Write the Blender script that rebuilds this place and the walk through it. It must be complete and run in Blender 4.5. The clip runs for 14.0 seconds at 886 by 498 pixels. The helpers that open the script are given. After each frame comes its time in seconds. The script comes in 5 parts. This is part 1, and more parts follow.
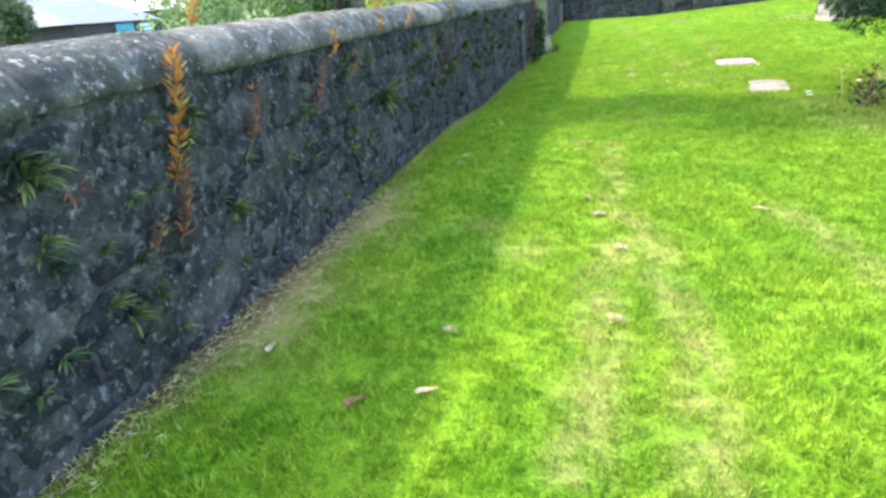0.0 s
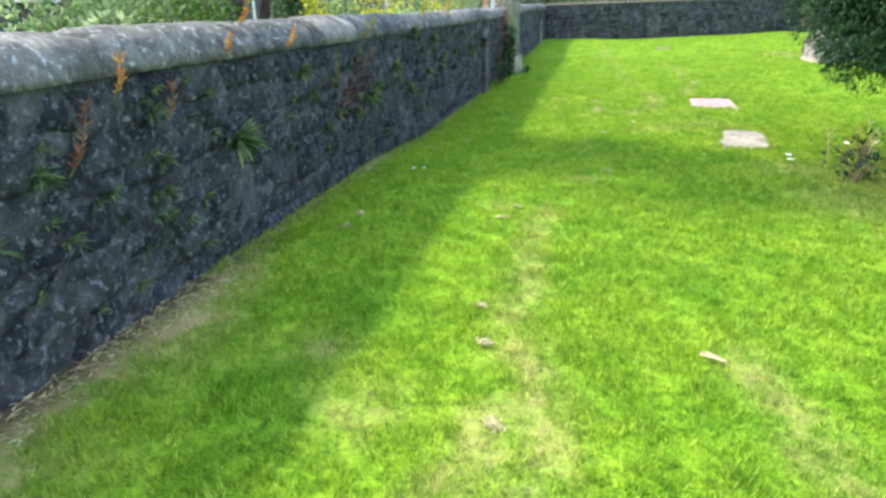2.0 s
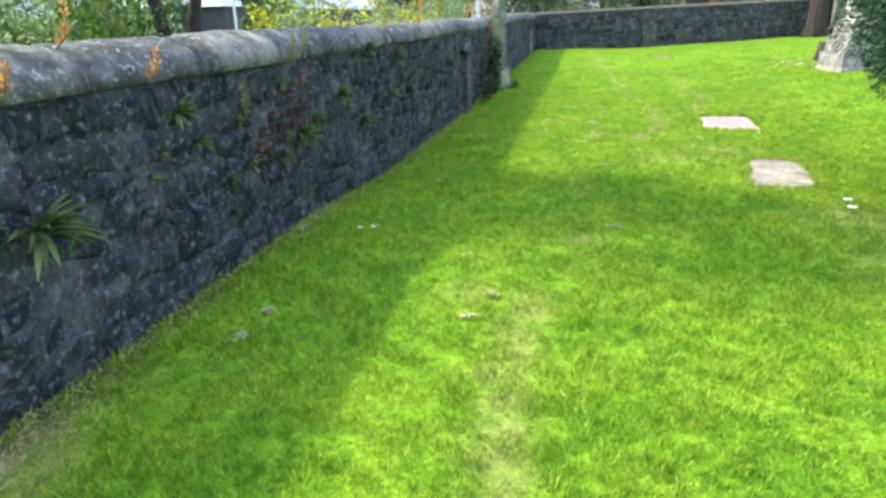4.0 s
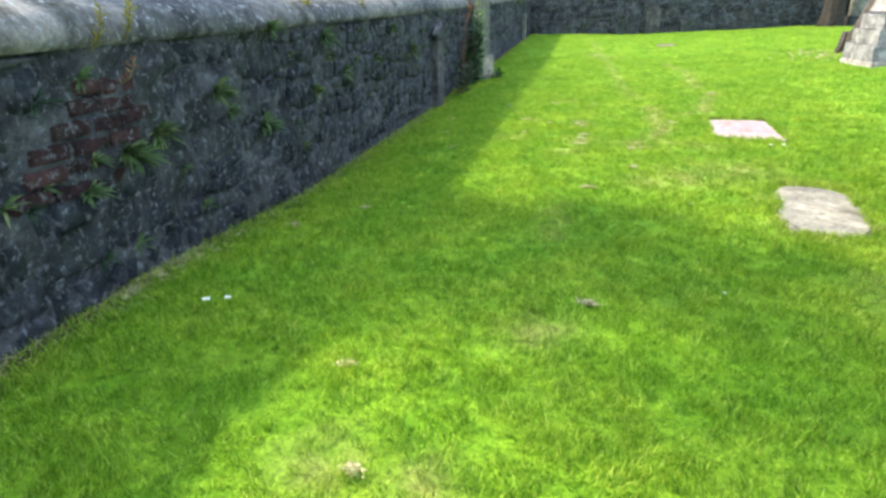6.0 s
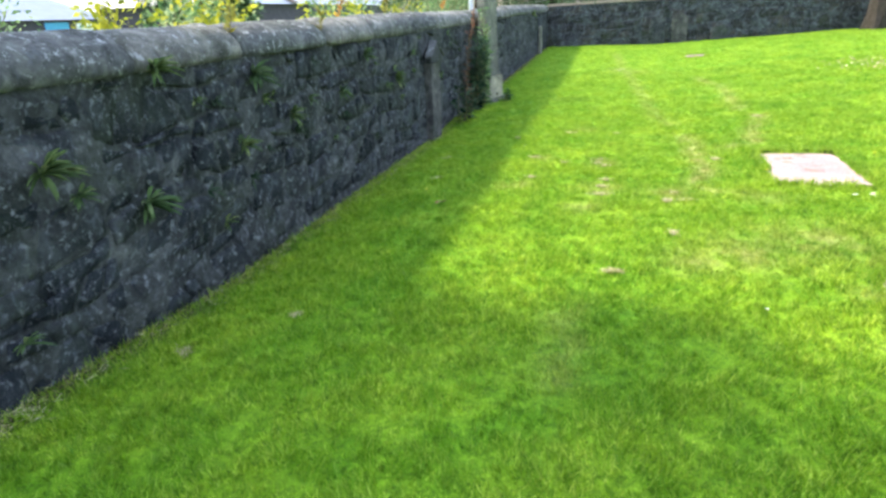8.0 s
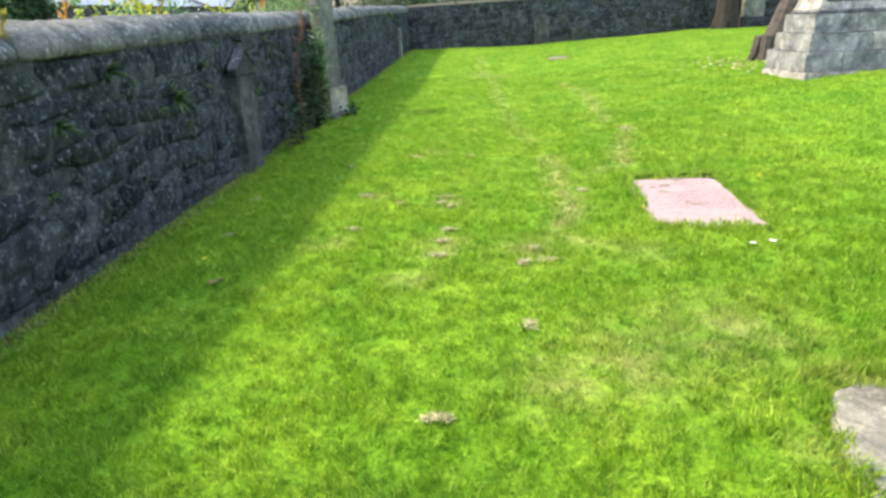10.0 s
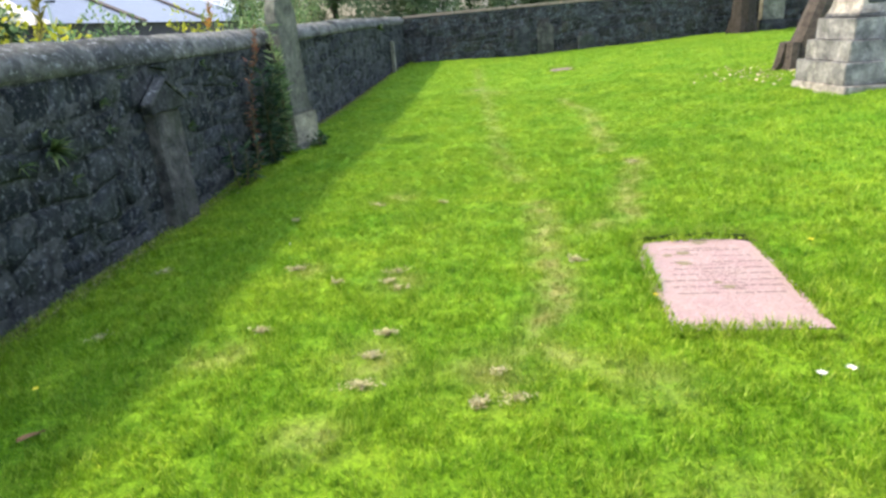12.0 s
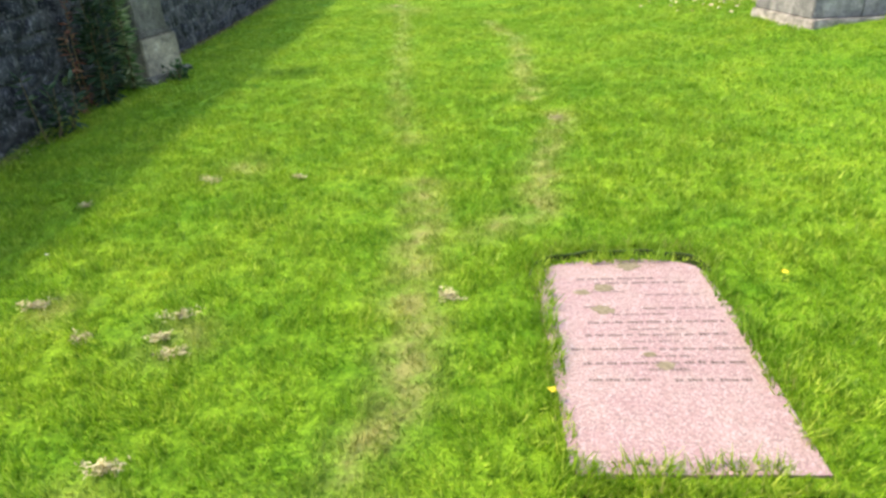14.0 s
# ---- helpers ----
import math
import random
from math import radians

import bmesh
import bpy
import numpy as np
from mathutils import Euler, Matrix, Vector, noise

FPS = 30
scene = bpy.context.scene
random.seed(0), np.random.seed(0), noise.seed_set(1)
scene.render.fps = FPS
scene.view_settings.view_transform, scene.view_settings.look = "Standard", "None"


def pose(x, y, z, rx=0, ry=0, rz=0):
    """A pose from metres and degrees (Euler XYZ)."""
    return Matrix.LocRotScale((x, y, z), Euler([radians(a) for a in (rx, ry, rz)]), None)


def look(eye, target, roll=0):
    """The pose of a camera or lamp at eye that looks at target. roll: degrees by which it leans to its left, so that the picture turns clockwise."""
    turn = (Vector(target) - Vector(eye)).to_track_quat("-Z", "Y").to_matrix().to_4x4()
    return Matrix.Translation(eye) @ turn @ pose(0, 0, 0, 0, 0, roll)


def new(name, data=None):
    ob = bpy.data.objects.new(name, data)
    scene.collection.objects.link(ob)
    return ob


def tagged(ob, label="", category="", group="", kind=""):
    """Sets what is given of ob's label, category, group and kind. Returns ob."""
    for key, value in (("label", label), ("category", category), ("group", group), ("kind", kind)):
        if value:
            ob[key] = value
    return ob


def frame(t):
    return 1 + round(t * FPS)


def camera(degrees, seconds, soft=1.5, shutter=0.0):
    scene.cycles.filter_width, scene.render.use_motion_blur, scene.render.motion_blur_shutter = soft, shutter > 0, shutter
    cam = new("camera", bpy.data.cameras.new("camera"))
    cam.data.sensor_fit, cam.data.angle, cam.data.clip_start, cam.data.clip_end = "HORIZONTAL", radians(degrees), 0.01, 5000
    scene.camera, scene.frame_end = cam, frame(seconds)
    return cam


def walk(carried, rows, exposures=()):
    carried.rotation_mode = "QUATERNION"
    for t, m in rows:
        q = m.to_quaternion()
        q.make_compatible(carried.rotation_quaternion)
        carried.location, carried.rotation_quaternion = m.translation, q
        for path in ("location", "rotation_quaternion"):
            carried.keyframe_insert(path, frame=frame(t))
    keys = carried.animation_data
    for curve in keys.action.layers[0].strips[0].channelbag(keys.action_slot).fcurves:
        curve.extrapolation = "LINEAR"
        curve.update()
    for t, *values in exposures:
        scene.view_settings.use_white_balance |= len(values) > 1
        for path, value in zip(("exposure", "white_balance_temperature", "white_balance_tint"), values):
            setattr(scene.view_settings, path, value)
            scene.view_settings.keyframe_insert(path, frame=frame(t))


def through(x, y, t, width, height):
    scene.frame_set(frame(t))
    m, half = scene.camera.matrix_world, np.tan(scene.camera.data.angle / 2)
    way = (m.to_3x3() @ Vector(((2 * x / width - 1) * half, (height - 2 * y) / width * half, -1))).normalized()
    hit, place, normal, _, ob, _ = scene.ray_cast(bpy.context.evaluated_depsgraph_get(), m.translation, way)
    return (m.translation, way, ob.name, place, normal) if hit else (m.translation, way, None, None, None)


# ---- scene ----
cam = camera(70.3, 14.0, soft=2.8)
PATH = [
    (0, (1.747, 0.812, 1.356), (1.258, 2.611, 0.631), -4.9),
    (0.2, (1.833, 0.961, 1.382), (1.66, 2.85, 0.749), -0.2),
    (0.5, (1.931, 1.18, 1.401), (2.005, 3.08, 0.78), 3.0),
    (0.8, (1.954, 1.397, 1.376), (2.08, 3.289, 0.743), 2.1),
    (1, (1.958, 1.549, 1.38), (1.98, 3.455, 0.776), 1.9),
    (1.5, (1.981, 1.889, 1.408), (1.748, 3.717, 0.63), 0.5),
    (2, (2.115, 2.286, 1.436), (1.689, 4.104, 0.721), -0.5),
    (2.5, (2.136, 2.701, 1.408), (1.777, 4.507, 0.627), -0.9),
    (3, (2.047, 3.023, 1.446), (1.714, 4.85, 0.703), -0.6),
    (5.3, (2.226, 4.811, 1.363), (1.646, 6.61, 0.71), -4.2),
    (5.5, (2.257, 4.956, 1.355), (1.681, 6.745, 0.671), -5.0),
    (5.9, (2.243, 5.379, 1.336), (1.848, 7.193, 0.594), -0.5),
    (6, (2.234, 5.433, 1.353), (1.823, 7.248, 0.62), -0.4),
    (6.5, (2.236, 5.817, 1.344), (1.713, 7.596, 0.596), -1.9),
    (7, (2.262, 6.206, 1.375), (1.69, 7.963, 0.61), -2.9),
    (7.5, (2.211, 6.645, 1.348), (1.686, 8.419, 0.588), -1.6),
    (8, (2.232, 6.94, 1.384), (1.742, 8.749, 0.687), -2.3),
    (8.3, (2.306, 7.223, 1.37), (1.844, 9.054, 0.713), -3.2),
    (8.5, (2.329, 7.341, 1.384), (1.88, 9.166, 0.701), -3.6),
    (9, (2.375, 7.721, 1.339), (2.078, 9.549, 0.584), -2.3),
    (11.4, (2.665, 9.366, 1.37), (2.601, 11.266, 0.749), -3.1),
    (11.5, (2.677, 9.422, 1.371), (2.617, 11.316, 0.731), -3.1),
    (12, (2.804, 9.77, 1.387), (2.615, 11.64, 0.705), -3.9),
    (12.5, (2.892, 10.126, 1.357), (2.642, 11.956, 0.59), -2.7),
    (13, (2.991, 10.535, 1.361), (2.947, 12.382, 0.596), -1.1),
    (13.5, (3.102, 10.876, 1.335), (3.064, 12.7, 0.515), -2.1),
    (14, (3.254, 11.158, 1.354), (3.222, 12.927, 0.422), -2.0),
]
walk(cam, [(t, look(eye, target, roll)) for t, eye, target, roll in PATH], [(0.0, 1.38, 6400, 13), (0.5, 1.18, 6400, 13), (1.5, 1.22, 6400, 13), (5.5, 1.2, 6450, 13), (8.0, 1.32, 6600, 12), (9.0, 1.18, 6600, 12), (11.5, 0.84, 6700, 14), (14.0, 0.71, 6900, 15)])

# ---- world, sun, exposure ----
SUN_DIR = Vector((0.98, -0.04, -1.07)).normalized()
world = bpy.data.worlds.new("world")
scene.world = world
world.use_nodes = True
wn, wl = world.node_tree.nodes, world.node_tree.links
wn.clear()
w_out = wn.new("ShaderNodeOutputWorld")
w_bg = wn.new("ShaderNodeBackground")
w_sky = wn.new("ShaderNodeTexSky")
w_sky.sky_type = "NISHITA"
w_sky.sun_disc = False
w_sky.sun_elevation = math.asin(-SUN_DIR.z)
w_sky.sun_rotation = math.atan2(-SUN_DIR.x, -SUN_DIR.y)
w_sky.dust_density = 2.0
w_co = wn.new("ShaderNodeTexCoord")
w_no = wn.new("ShaderNodeTexNoise")
w_no.inputs["Scale"].default_value = 2.2
w_no.inputs["Detail"].default_value = 6.0
w_ra = wn.new("ShaderNodeValToRGB")
w_ra.color_ramp.elements[0].position = 0.42
w_ra.color_ramp.elements[1].position = 0.6
w_mix = wn.new("ShaderNodeMix")
w_mix.data_type = "RGBA"
w_mix.inputs[7].default_value = (10.3, 12.5, 16.4, 1.0)
wl.new(w_co.outputs["Generated"], w_no.inputs["Vector"])
wl.new(w_no.outputs["Fac"], w_ra.inputs["Fac"])
wl.new(w_ra.outputs["Color"], w_mix.inputs[0])
wl.new(w_sky.outputs["Color"], w_mix.inputs[6])
wl.new(w_mix.outputs[2], w_bg.inputs["Color"])
w_bg.inputs["Strength"].default_value = 0.141
wl.new(w_bg.outputs["Background"], w_out.inputs["Surface"])

sun_data = bpy.data.lights.new("sun", "SUN")
sun_data.energy = 4.15
sun_data.angle = radians(3.4)
sun_data.color = (1.0, 0.87, 0.62)
sun = new("sun", sun_data)
sun.matrix_world = look((0, 0, 30), Vector((0, 0, 30)) + SUN_DIR)


# ---- materials ----
def material(name):
    m = bpy.data.materials.new(name)
    m.use_nodes = True
    m.node_tree.nodes.clear()
    return m, m.node_tree.nodes, m.node_tree.links


def noise_node(n, l, scale, detail=4.0, rough=0.55, vec=None, dist=0.0):
    t = n.new("ShaderNodeTexNoise")
    t.inputs["Scale"].default_value = scale
    t.inputs["Detail"].default_value = detail
    t.inputs["Roughness"].default_value = rough
    t.inputs["Distortion"].default_value = dist
    if vec is not None:
        l.new(vec, t.inputs["Vector"])
    return t.outputs["Fac"]


def ramp_node(n, l, fac, stops, mode="LINEAR"):
    r = n.new("ShaderNodeValToRGB")
    r.color_ramp.interpolation = mode
    els = r.color_ramp.elements
    while len(els) < len(stops):
        els.new(0.5)
    for e, (p, c) in zip(els, stops):
        e.position, e.color = p, (*c, 1.0) if len(c) == 3 else c
    l.new(fac, r.inputs["Fac"])
    return r.outputs["Color"]


def mix_node(n, l, fac, a, b, blend="MIX"):
    m = n.new("ShaderNodeMix")
    m.data_type, m.blend_type = "RGBA", blend
    for s, v in ((0, fac), (6, a), (7, b)):
        if isinstance(v, bpy.types.NodeSocket):
            l.new(v, m.inputs[s])
        else:
            m.inputs[s].default_value = v if s == 0 else (*v, 1.0)
    return m.outputs[2]


def position(n):
    return n.new("ShaderNodeNewGeometry").outputs["Position"]


def surface(n, l, color, rough=0.85, bump=None, strength=0.4, depth=0.01, metallic=0.0, spec=0.3):
    p = n.new("ShaderNodeBsdfPrincipled")
    o = n.new("ShaderNodeOutputMaterial")
    p.inputs["Roughness"].default_value = rough
    p.inputs["Metallic"].default_value = metallic
    p.inputs["Specular IOR Level"].default_value = spec
    if isinstance(color, bpy.types.NodeSocket):
        l.new(color, p.inputs["Base Color"])
    else:
        p.inputs["Base Color"].default_value = (*color, 1.0)
    if bump is not None:
        b = n.new("ShaderNodeBump")
        b.inputs["Strength"].default_value = strength
        b.inputs["Distance"].default_value = depth
        l.new(bump, b.inputs["Height"])
        l.new(b.outputs["Normal"], p.inputs["Normal"])
    l.new(p.outputs["BSDF"], o.inputs["Surface"])
    return p


def plain(name, c0, c1, scale=12.0, rough=0.8, bump=0.3, fine=90.0, depth=0.004, metallic=0.0):
    """Two-tone weathered surface with grain."""
    m, n, l = material(name)
    pos = position(n)
    a = noise_node(n, l, scale, 5, 0.6, pos)
    b = noise_node(n, l, fine, 3, 0.6, pos)
    col = ramp_node(n, l, a, [(0.32, c0), (0.68, c1)])
    col = mix_node(n, l, 0.35, col, ramp_node(n, l, b, [(0.3, [v * 0.6 for v in c0]), (0.7, [min(1, v * 1.25) for v in c1])]))
    surface(n, l, col, rough, b, bump, depth, metallic)
    return m


def leafy(name, c0, c1, c2=None, through=0.4, scale=3.0, rough=0.55):
    """Leaves: colour by leaf and by clump, some light passing through."""
    m, n, l = material(name)
    g = n.new("ShaderNodeNewGeometry")
    a = noise_node(n, l, scale, 3, 0.6, g.outputs["Position"])
    stops = [(0.0, c0), (1.0, c1)] if c2 is None else [(0.0, c0), (0.72, c1), (1.0, c2)]
    col = ramp_node(n, l, g.outputs["Random Per Island"], stops)
    col = mix_node(n, l, 0.75, col, ramp_node(n, l, a, [(0.3, (0.5, 0.5, 0.5)), (0.7, (1.35, 1.3, 1.1))]), "MULTIPLY")
    p = n.new("ShaderNodeBsdfPrincipled")
    p.inputs["Roughness"].default_value = rough
    p.inputs["Specular IOR Level"].default_value = 0.14
    t = n.new("ShaderNodeBsdfTranslucent")
    x = n.new("ShaderNodeMixShader")
    o = n.new("ShaderNodeOutputMaterial")
    x.inputs[0].default_value = through
    l.new(col, p.inputs["Base Color"])
    l.new(col, t.inputs["Color"])
    l.new(p.outputs["BSDF"], x.inputs[1])
    l.new(t.outputs["BSDF"], x.inputs[2])
    l.new(x.outputs[0], o.inputs["Surface"])
    return m


GRASS_A, GRASS_B, GRASS_C = (0.095, 0.222, 0.011), (0.236, 0.41, 0.024), (0.42, 0.555, 0.082)
STRAW_A, STRAW_B = (0.24, 0.21, 0.075), (0.42, 0.35, 0.17)


def grass_material(name, blades):
    m, n, l = material(name)
    g = n.new("ShaderNodeNewGeometry")
    pos = g.outputs["Position"]
    big = noise_node(n, l, 1.5, 4, 0.6, pos)
    mid = noise_node(n, l, 6.0, 4, 0.65, pos)
    fine = noise_node(n, l, 70.0, 4, 0.7, pos)
    if blades:
        col = ramp_node(n, l, g.outputs["Random Per Island"], [(0.0, GRASS_A), (0.55, GRASS_B), (1.0, GRASS_C)])
    else:
        col = ramp_node(n, l, fine, [(0.28, (0.055, 0.115, 0.007)), (0.5, (0.135, 0.265, 0.013)), (0.75, (0.22, 0.39, 0.024))])
    col = mix_node(n, l, 1.0, col, ramp_node(n, l, mid, [(0.3, (0.86, 0.9, 0.84)), (0.7, (1.1, 1.06, 1.1))]), "MULTIPLY")
    col = mix_node(n, l, 1.0, col, ramp_node(n, l, big, [(0.32, (0.7, 0.84, 0.7)), (0.68, (1.2, 1.07, 1.1))]), "MULTIPLY")
    tuft = noise_node(n, l, 21.0, 5, 0.7, pos, 0.8)
    col = mix_node(n, l, 1.0, col, ramp_node(n, l, tuft, [(0.34, (0.5, 0.6, 0.52)), (0.5, (1.0, 1.02, 1.02)), (0.68, (1.46, 1.36, 1.5))]), "MULTIPLY")
    at = n.new("ShaderNodeAttribute")
    at.attribute_name = "dry"
    mul = n.new("ShaderNodeMath")
    mul.operation = "MULTIPLY"
    l.new(at.outputs["Fac"], mul.inputs[0])
    l.new(ramp_node(n, l, mid, [(0.36, (0.2, 0.2, 0.2)), (0.62, (1, 1, 1))]), mul.inputs[1])
    straw = ramp_node(n, l, g.outputs["Random Per Island"] if blades else fine, [(0.2, STRAW_A), (0.8, STRAW_B)])
    col = mix_node(n, l, mul.outputs[0], col, straw)
    if not blades:
        so = n.new("ShaderNodeAttribute")
        so.attribute_name = "soil"
        col = mix_node(n, l, so.outputs["Fac"], col, ramp_node(n, l, fine, [(0.3, (0.025, 0.02, 0.012)), (0.7, (0.11, 0.085, 0.05))]))
        surface(n, l, col, 0.9, fine, 0.8, 0.02, spec=0.1)
        return m
    p = n.new("ShaderNodeBsdfPrincipled")
    p.inputs["Roughness"].default_value = 0.5
    p.inputs["Specular IOR Level"].default_value = 0.25
    t = n.new("ShaderNodeBsdfTranslucent")
    x = n.new("ShaderNodeMixShader")
    x.inputs[0].default_value = 0.45
    o = n.new("ShaderNodeOutputMaterial")
    l.new(col, p.inputs["Base Color"])
    l.new(col, t.inputs["Color"])
    l.new(p.outputs["BSDF"], x.inputs[1])
    l.new(t.outputs["BSDF"], x.inputs[2])
    l.new(x.outputs[0], o.inputs["Surface"])
    return m


def wall_stone_material(name, dark, light, moss=0.5, lichen=0.5, by_object=True, spot=(0.545, 0.66), tone=(0.2, 0.218, 0.23)):
    m, n, l = material(name)
    g = n.new("ShaderNodeNewGeometry")
    pos = g.outputs["Position"]
    a = noise_node(n, l, 5.0, 6, 0.65, pos, 0.6)
    b = noise_node(n, l, 38.0, 5, 0.7, pos)
    c = noise_node(n, l, 2.3, 4, 0.6, pos)
    d = noise_node(n, l, 22.0, 6, 0.72, pos, 0.2)
    col = ramp_node(n, l, a, [(0.3, dark), (0.72, light)])
    rnd = n.new("ShaderNodeObjectInfo").outputs["Random"] if by_object else g.outputs["Random Per Island"]
    col = mix_node(n, l, 0.65, col, ramp_node(n, l, rnd, [(0.0, (0.4, 0.42, 0.47)), (0.6, (0.95, 0.95, 0.95)), (0.88, (1.4, 1.3, 1.2)), (1.0, (2.1, 1.9, 1.7))]), "MULTIPLY")
    col = mix_node(n, l, 0.6, col, ramp_node(n, l, b, [(0.3, (0.5, 0.5, 0.5)), (0.7, (1.5, 1.5, 1.5))]), "MULTIPLY")
    wide = noise_node(n, l, 3.4, 5, 0.7, pos, 1.2)
    col = mix_node(n, l, 1.0, col, ramp_node(n, l, wide, [(0.3, (0.5, 0.5, 0.52)), (0.5, (0.95, 0.95, 0.95)), (0.72, (1.75, 1.7, 1.6))]), "MULTIPLY")
    gm = n.new("ShaderNodeMath")
    gm.operation = "MULTIPLY"
    gm.inputs[1].default_value = moss
    l.new(ramp_node(n, l, c, [(0.5, (0, 0, 0)), (0.68, (1, 1, 1))]), gm.inputs[0])
    col = mix_node(n, l, gm.outputs[0], col, (0.03, 0.044, 0.02))
    lm = n.new("ShaderNodeMath")
    lm.operation = "MULTIPLY"
    lm.inputs[1].default_value = lichen
    l.new(ramp_node(n, l, d, [(spot[0], (0, 0, 0)), (spot[1], (1, 1, 1))]), lm.inputs[0])
    col = mix_node(n, l, lm.outputs[0], col, tone)
    mp = n.new("ShaderNodeMapping")
    mp.inputs["Scale"].default_value = (1.0, 1.0, 0.75)
    l.new(pos, mp.inputs["Vector"])
    e = noise_node(n, l, 24.0, 5, 0.65, mp.outputs["Vector"], 0.4)
    ln = n.new("ShaderNodeMath")
    ln.operation = "MULTIPLY"
    ln.inputs[1].default_value = lichen * 0.75
    l.new(ramp_node(n, l, e, [(0.56, (0, 0, 0)), (0.72, (1, 1, 1))]), ln.inputs[0])
    col = mix_node(n, l, ln.outputs[0], col, (0.115, 0.13, 0.15))
    surface(n, l, col, 0.92, b, 0.9, 0.02, spec=0.15)
    return m


M_GROUND = grass_material("turf", False)
M_BLADE = grass_material("grass_blades", True)
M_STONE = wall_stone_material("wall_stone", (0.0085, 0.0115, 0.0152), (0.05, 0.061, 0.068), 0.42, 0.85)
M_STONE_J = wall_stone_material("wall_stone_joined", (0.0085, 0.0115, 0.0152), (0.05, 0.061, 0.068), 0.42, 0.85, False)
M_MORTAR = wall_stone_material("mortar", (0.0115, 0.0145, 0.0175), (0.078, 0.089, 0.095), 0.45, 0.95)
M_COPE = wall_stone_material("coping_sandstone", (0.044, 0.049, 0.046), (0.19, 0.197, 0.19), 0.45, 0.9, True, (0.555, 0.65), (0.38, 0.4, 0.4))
M_FARCOPE = plain("far_coping", (0.22, 0.17, 0.13), (0.4, 0.33, 0.26))
M_FARSTONE = wall_stone_material("far_wall_stone", (0.013, 0.0135, 0.013), (0.06, 0.06, 0.056), 0.5, 0.5, False)
M_BRICK = wall_stone_material("red_brick", (0.02, 0.0115, 0.0115), (0.062, 0.033, 0.031), 0.4, 0.8)
M_HEAD = wall_stone_material("headstone_stone", (0.13, 0.135, 0.105), (0.31, 0.31, 0.25), 0.6, 0.35)
M_STELE = wall_stone_material("stele_stone", (0.02, 0.024, 0.026), (0.1, 0.105, 0.105), 0.6, 0.4)
M_STELE2 = wall_stone_material("old_gravestone", (0.05, 0.052, 0.045), (0.16, 0.155, 0.13), 0.5, 0.3)
M_MONUMENT = wall_stone_material("monument_stone", (0.13, 0.13, 0.122), (0.39, 0.385, 0.37), 0.3, 0.3)
M_PANEL = plain("shaded_inscription_panel", (0.035, 0.042, 0.042), (0.07, 0.08, 0.082), 5, 0.6)
M_ROUGH = wall_stone_material("weathered_slab", (0.17, 0.162, 0.13), (0.42, 0.4, 0.335), 0.35, 0.5, True, (0.56, 0.66), (0.5, 0.48, 0.42))
M_BARK = plain("bark", (0.03, 0.025, 0.021), (0.11, 0.09, 0.075), 9, 0.95, 0.9, 45, 0.02)
M_DARKBARK = plain("dark_bark", (0.014, 0.012, 0.01), (0.05, 0.041, 0.033), 9, 0.95, 0.9, 45, 0.02)
M_YEW = leafy("yew_needles", (0.008, 0.034, 0.014), (0.022, 0.07, 0.029), (0.06, 0.135, 0.052), 0.15, 3.2)
M_YEWCORE = plain("yew_shade_core", (0.006, 0.012, 0.006), (0.015, 0.026, 0.012), 8)
M_SHRUB = leafy("shrub_leaves", (0.018, 0.058, 0.022), (0.044, 0.112, 0.04), (0.1, 0.19, 0.07), 0.3, 2.5)
M_DARKLEAF = leafy("dark_ivy_leaves", (0.012, 0.034, 0.018), (0.034, 0.075, 0.04), (0.08, 0.13, 0.075), 0.25, 4)
M_HEDGE = leafy("hedge_leaves", (0.07, 0.15, 0.06), (0.19, 0.3, 0.14), (0.4, 0.47, 0.29), 0.5, 1.2)
M_HEDGE_Y = leafy("yellow_leaves", (0.18, 0.24, 0.02), (0.4, 0.42, 0.04), (0.5, 0.5, 0.08), 0.5)
M_TREE = leafy("tree_leaves", (0.03, 0.09, 0.015), (0.09, 0.19, 0.035), (0.2, 0.3, 0.06), 0.4, 1.5)
M_FARTREE = leafy("far_tree_leaves", (0.03, 0.068, 0.035), (0.07, 0.12, 0.065), (0.12, 0.18, 0.1), 0.3, 0.5)
M_FERN = leafy("fern_fronds", (0.05, 0.1, 0.035), (0.13, 0.2, 0.075), (0.28, 0.34, 0.14), 0.35, 8)
M_ROUGHGRASS = leafy("rough_grass_blades", (0.09, 0.15, 0.03), (0.2, 0.28, 0.06), (0.38, 0.36, 0.16), 0.35, 3)
M_WALLFERN = leafy("wall_fern_leaves", (0.05, 0.105, 0.04), (0.11, 0.19, 0.075), (0.24, 0.31, 0.15), 0.3, 8)
M_ORANGE = leafy("autumn_leaves", (0.34, 0.13, 0.04), (0.5, 0.25, 0.06), (0.5, 0.42, 0.1), 0.4, 8)
M_REDDISH = leafy("reddish_leaves", (0.15, 0.065, 0.045), (0.27, 0.13, 0.09), (0.33, 0.21, 0.13), 0.35, 8)
M_MUSTARD = leafy("mustard_leaves", (0.15, 0.15, 0.03), (0.26, 0.26, 0.05), (0.34, 0.3, 0.08), 0.4, 8)
M_STEM = plain("stems", (0.085, 0.072, 0.03), (0.17, 0.145, 0.065), 20)
M_STRAW = leafy("dead_grass", (0.35, 0.325, 0.16), (0.6, 0.565, 0.37), None, 0.2, 20)
M_PALELEAF = leafy("pale_dead_leaf", (0.46, 0.37, 0.24), (0.66, 0.56, 0.42), None, 0.2, 30)
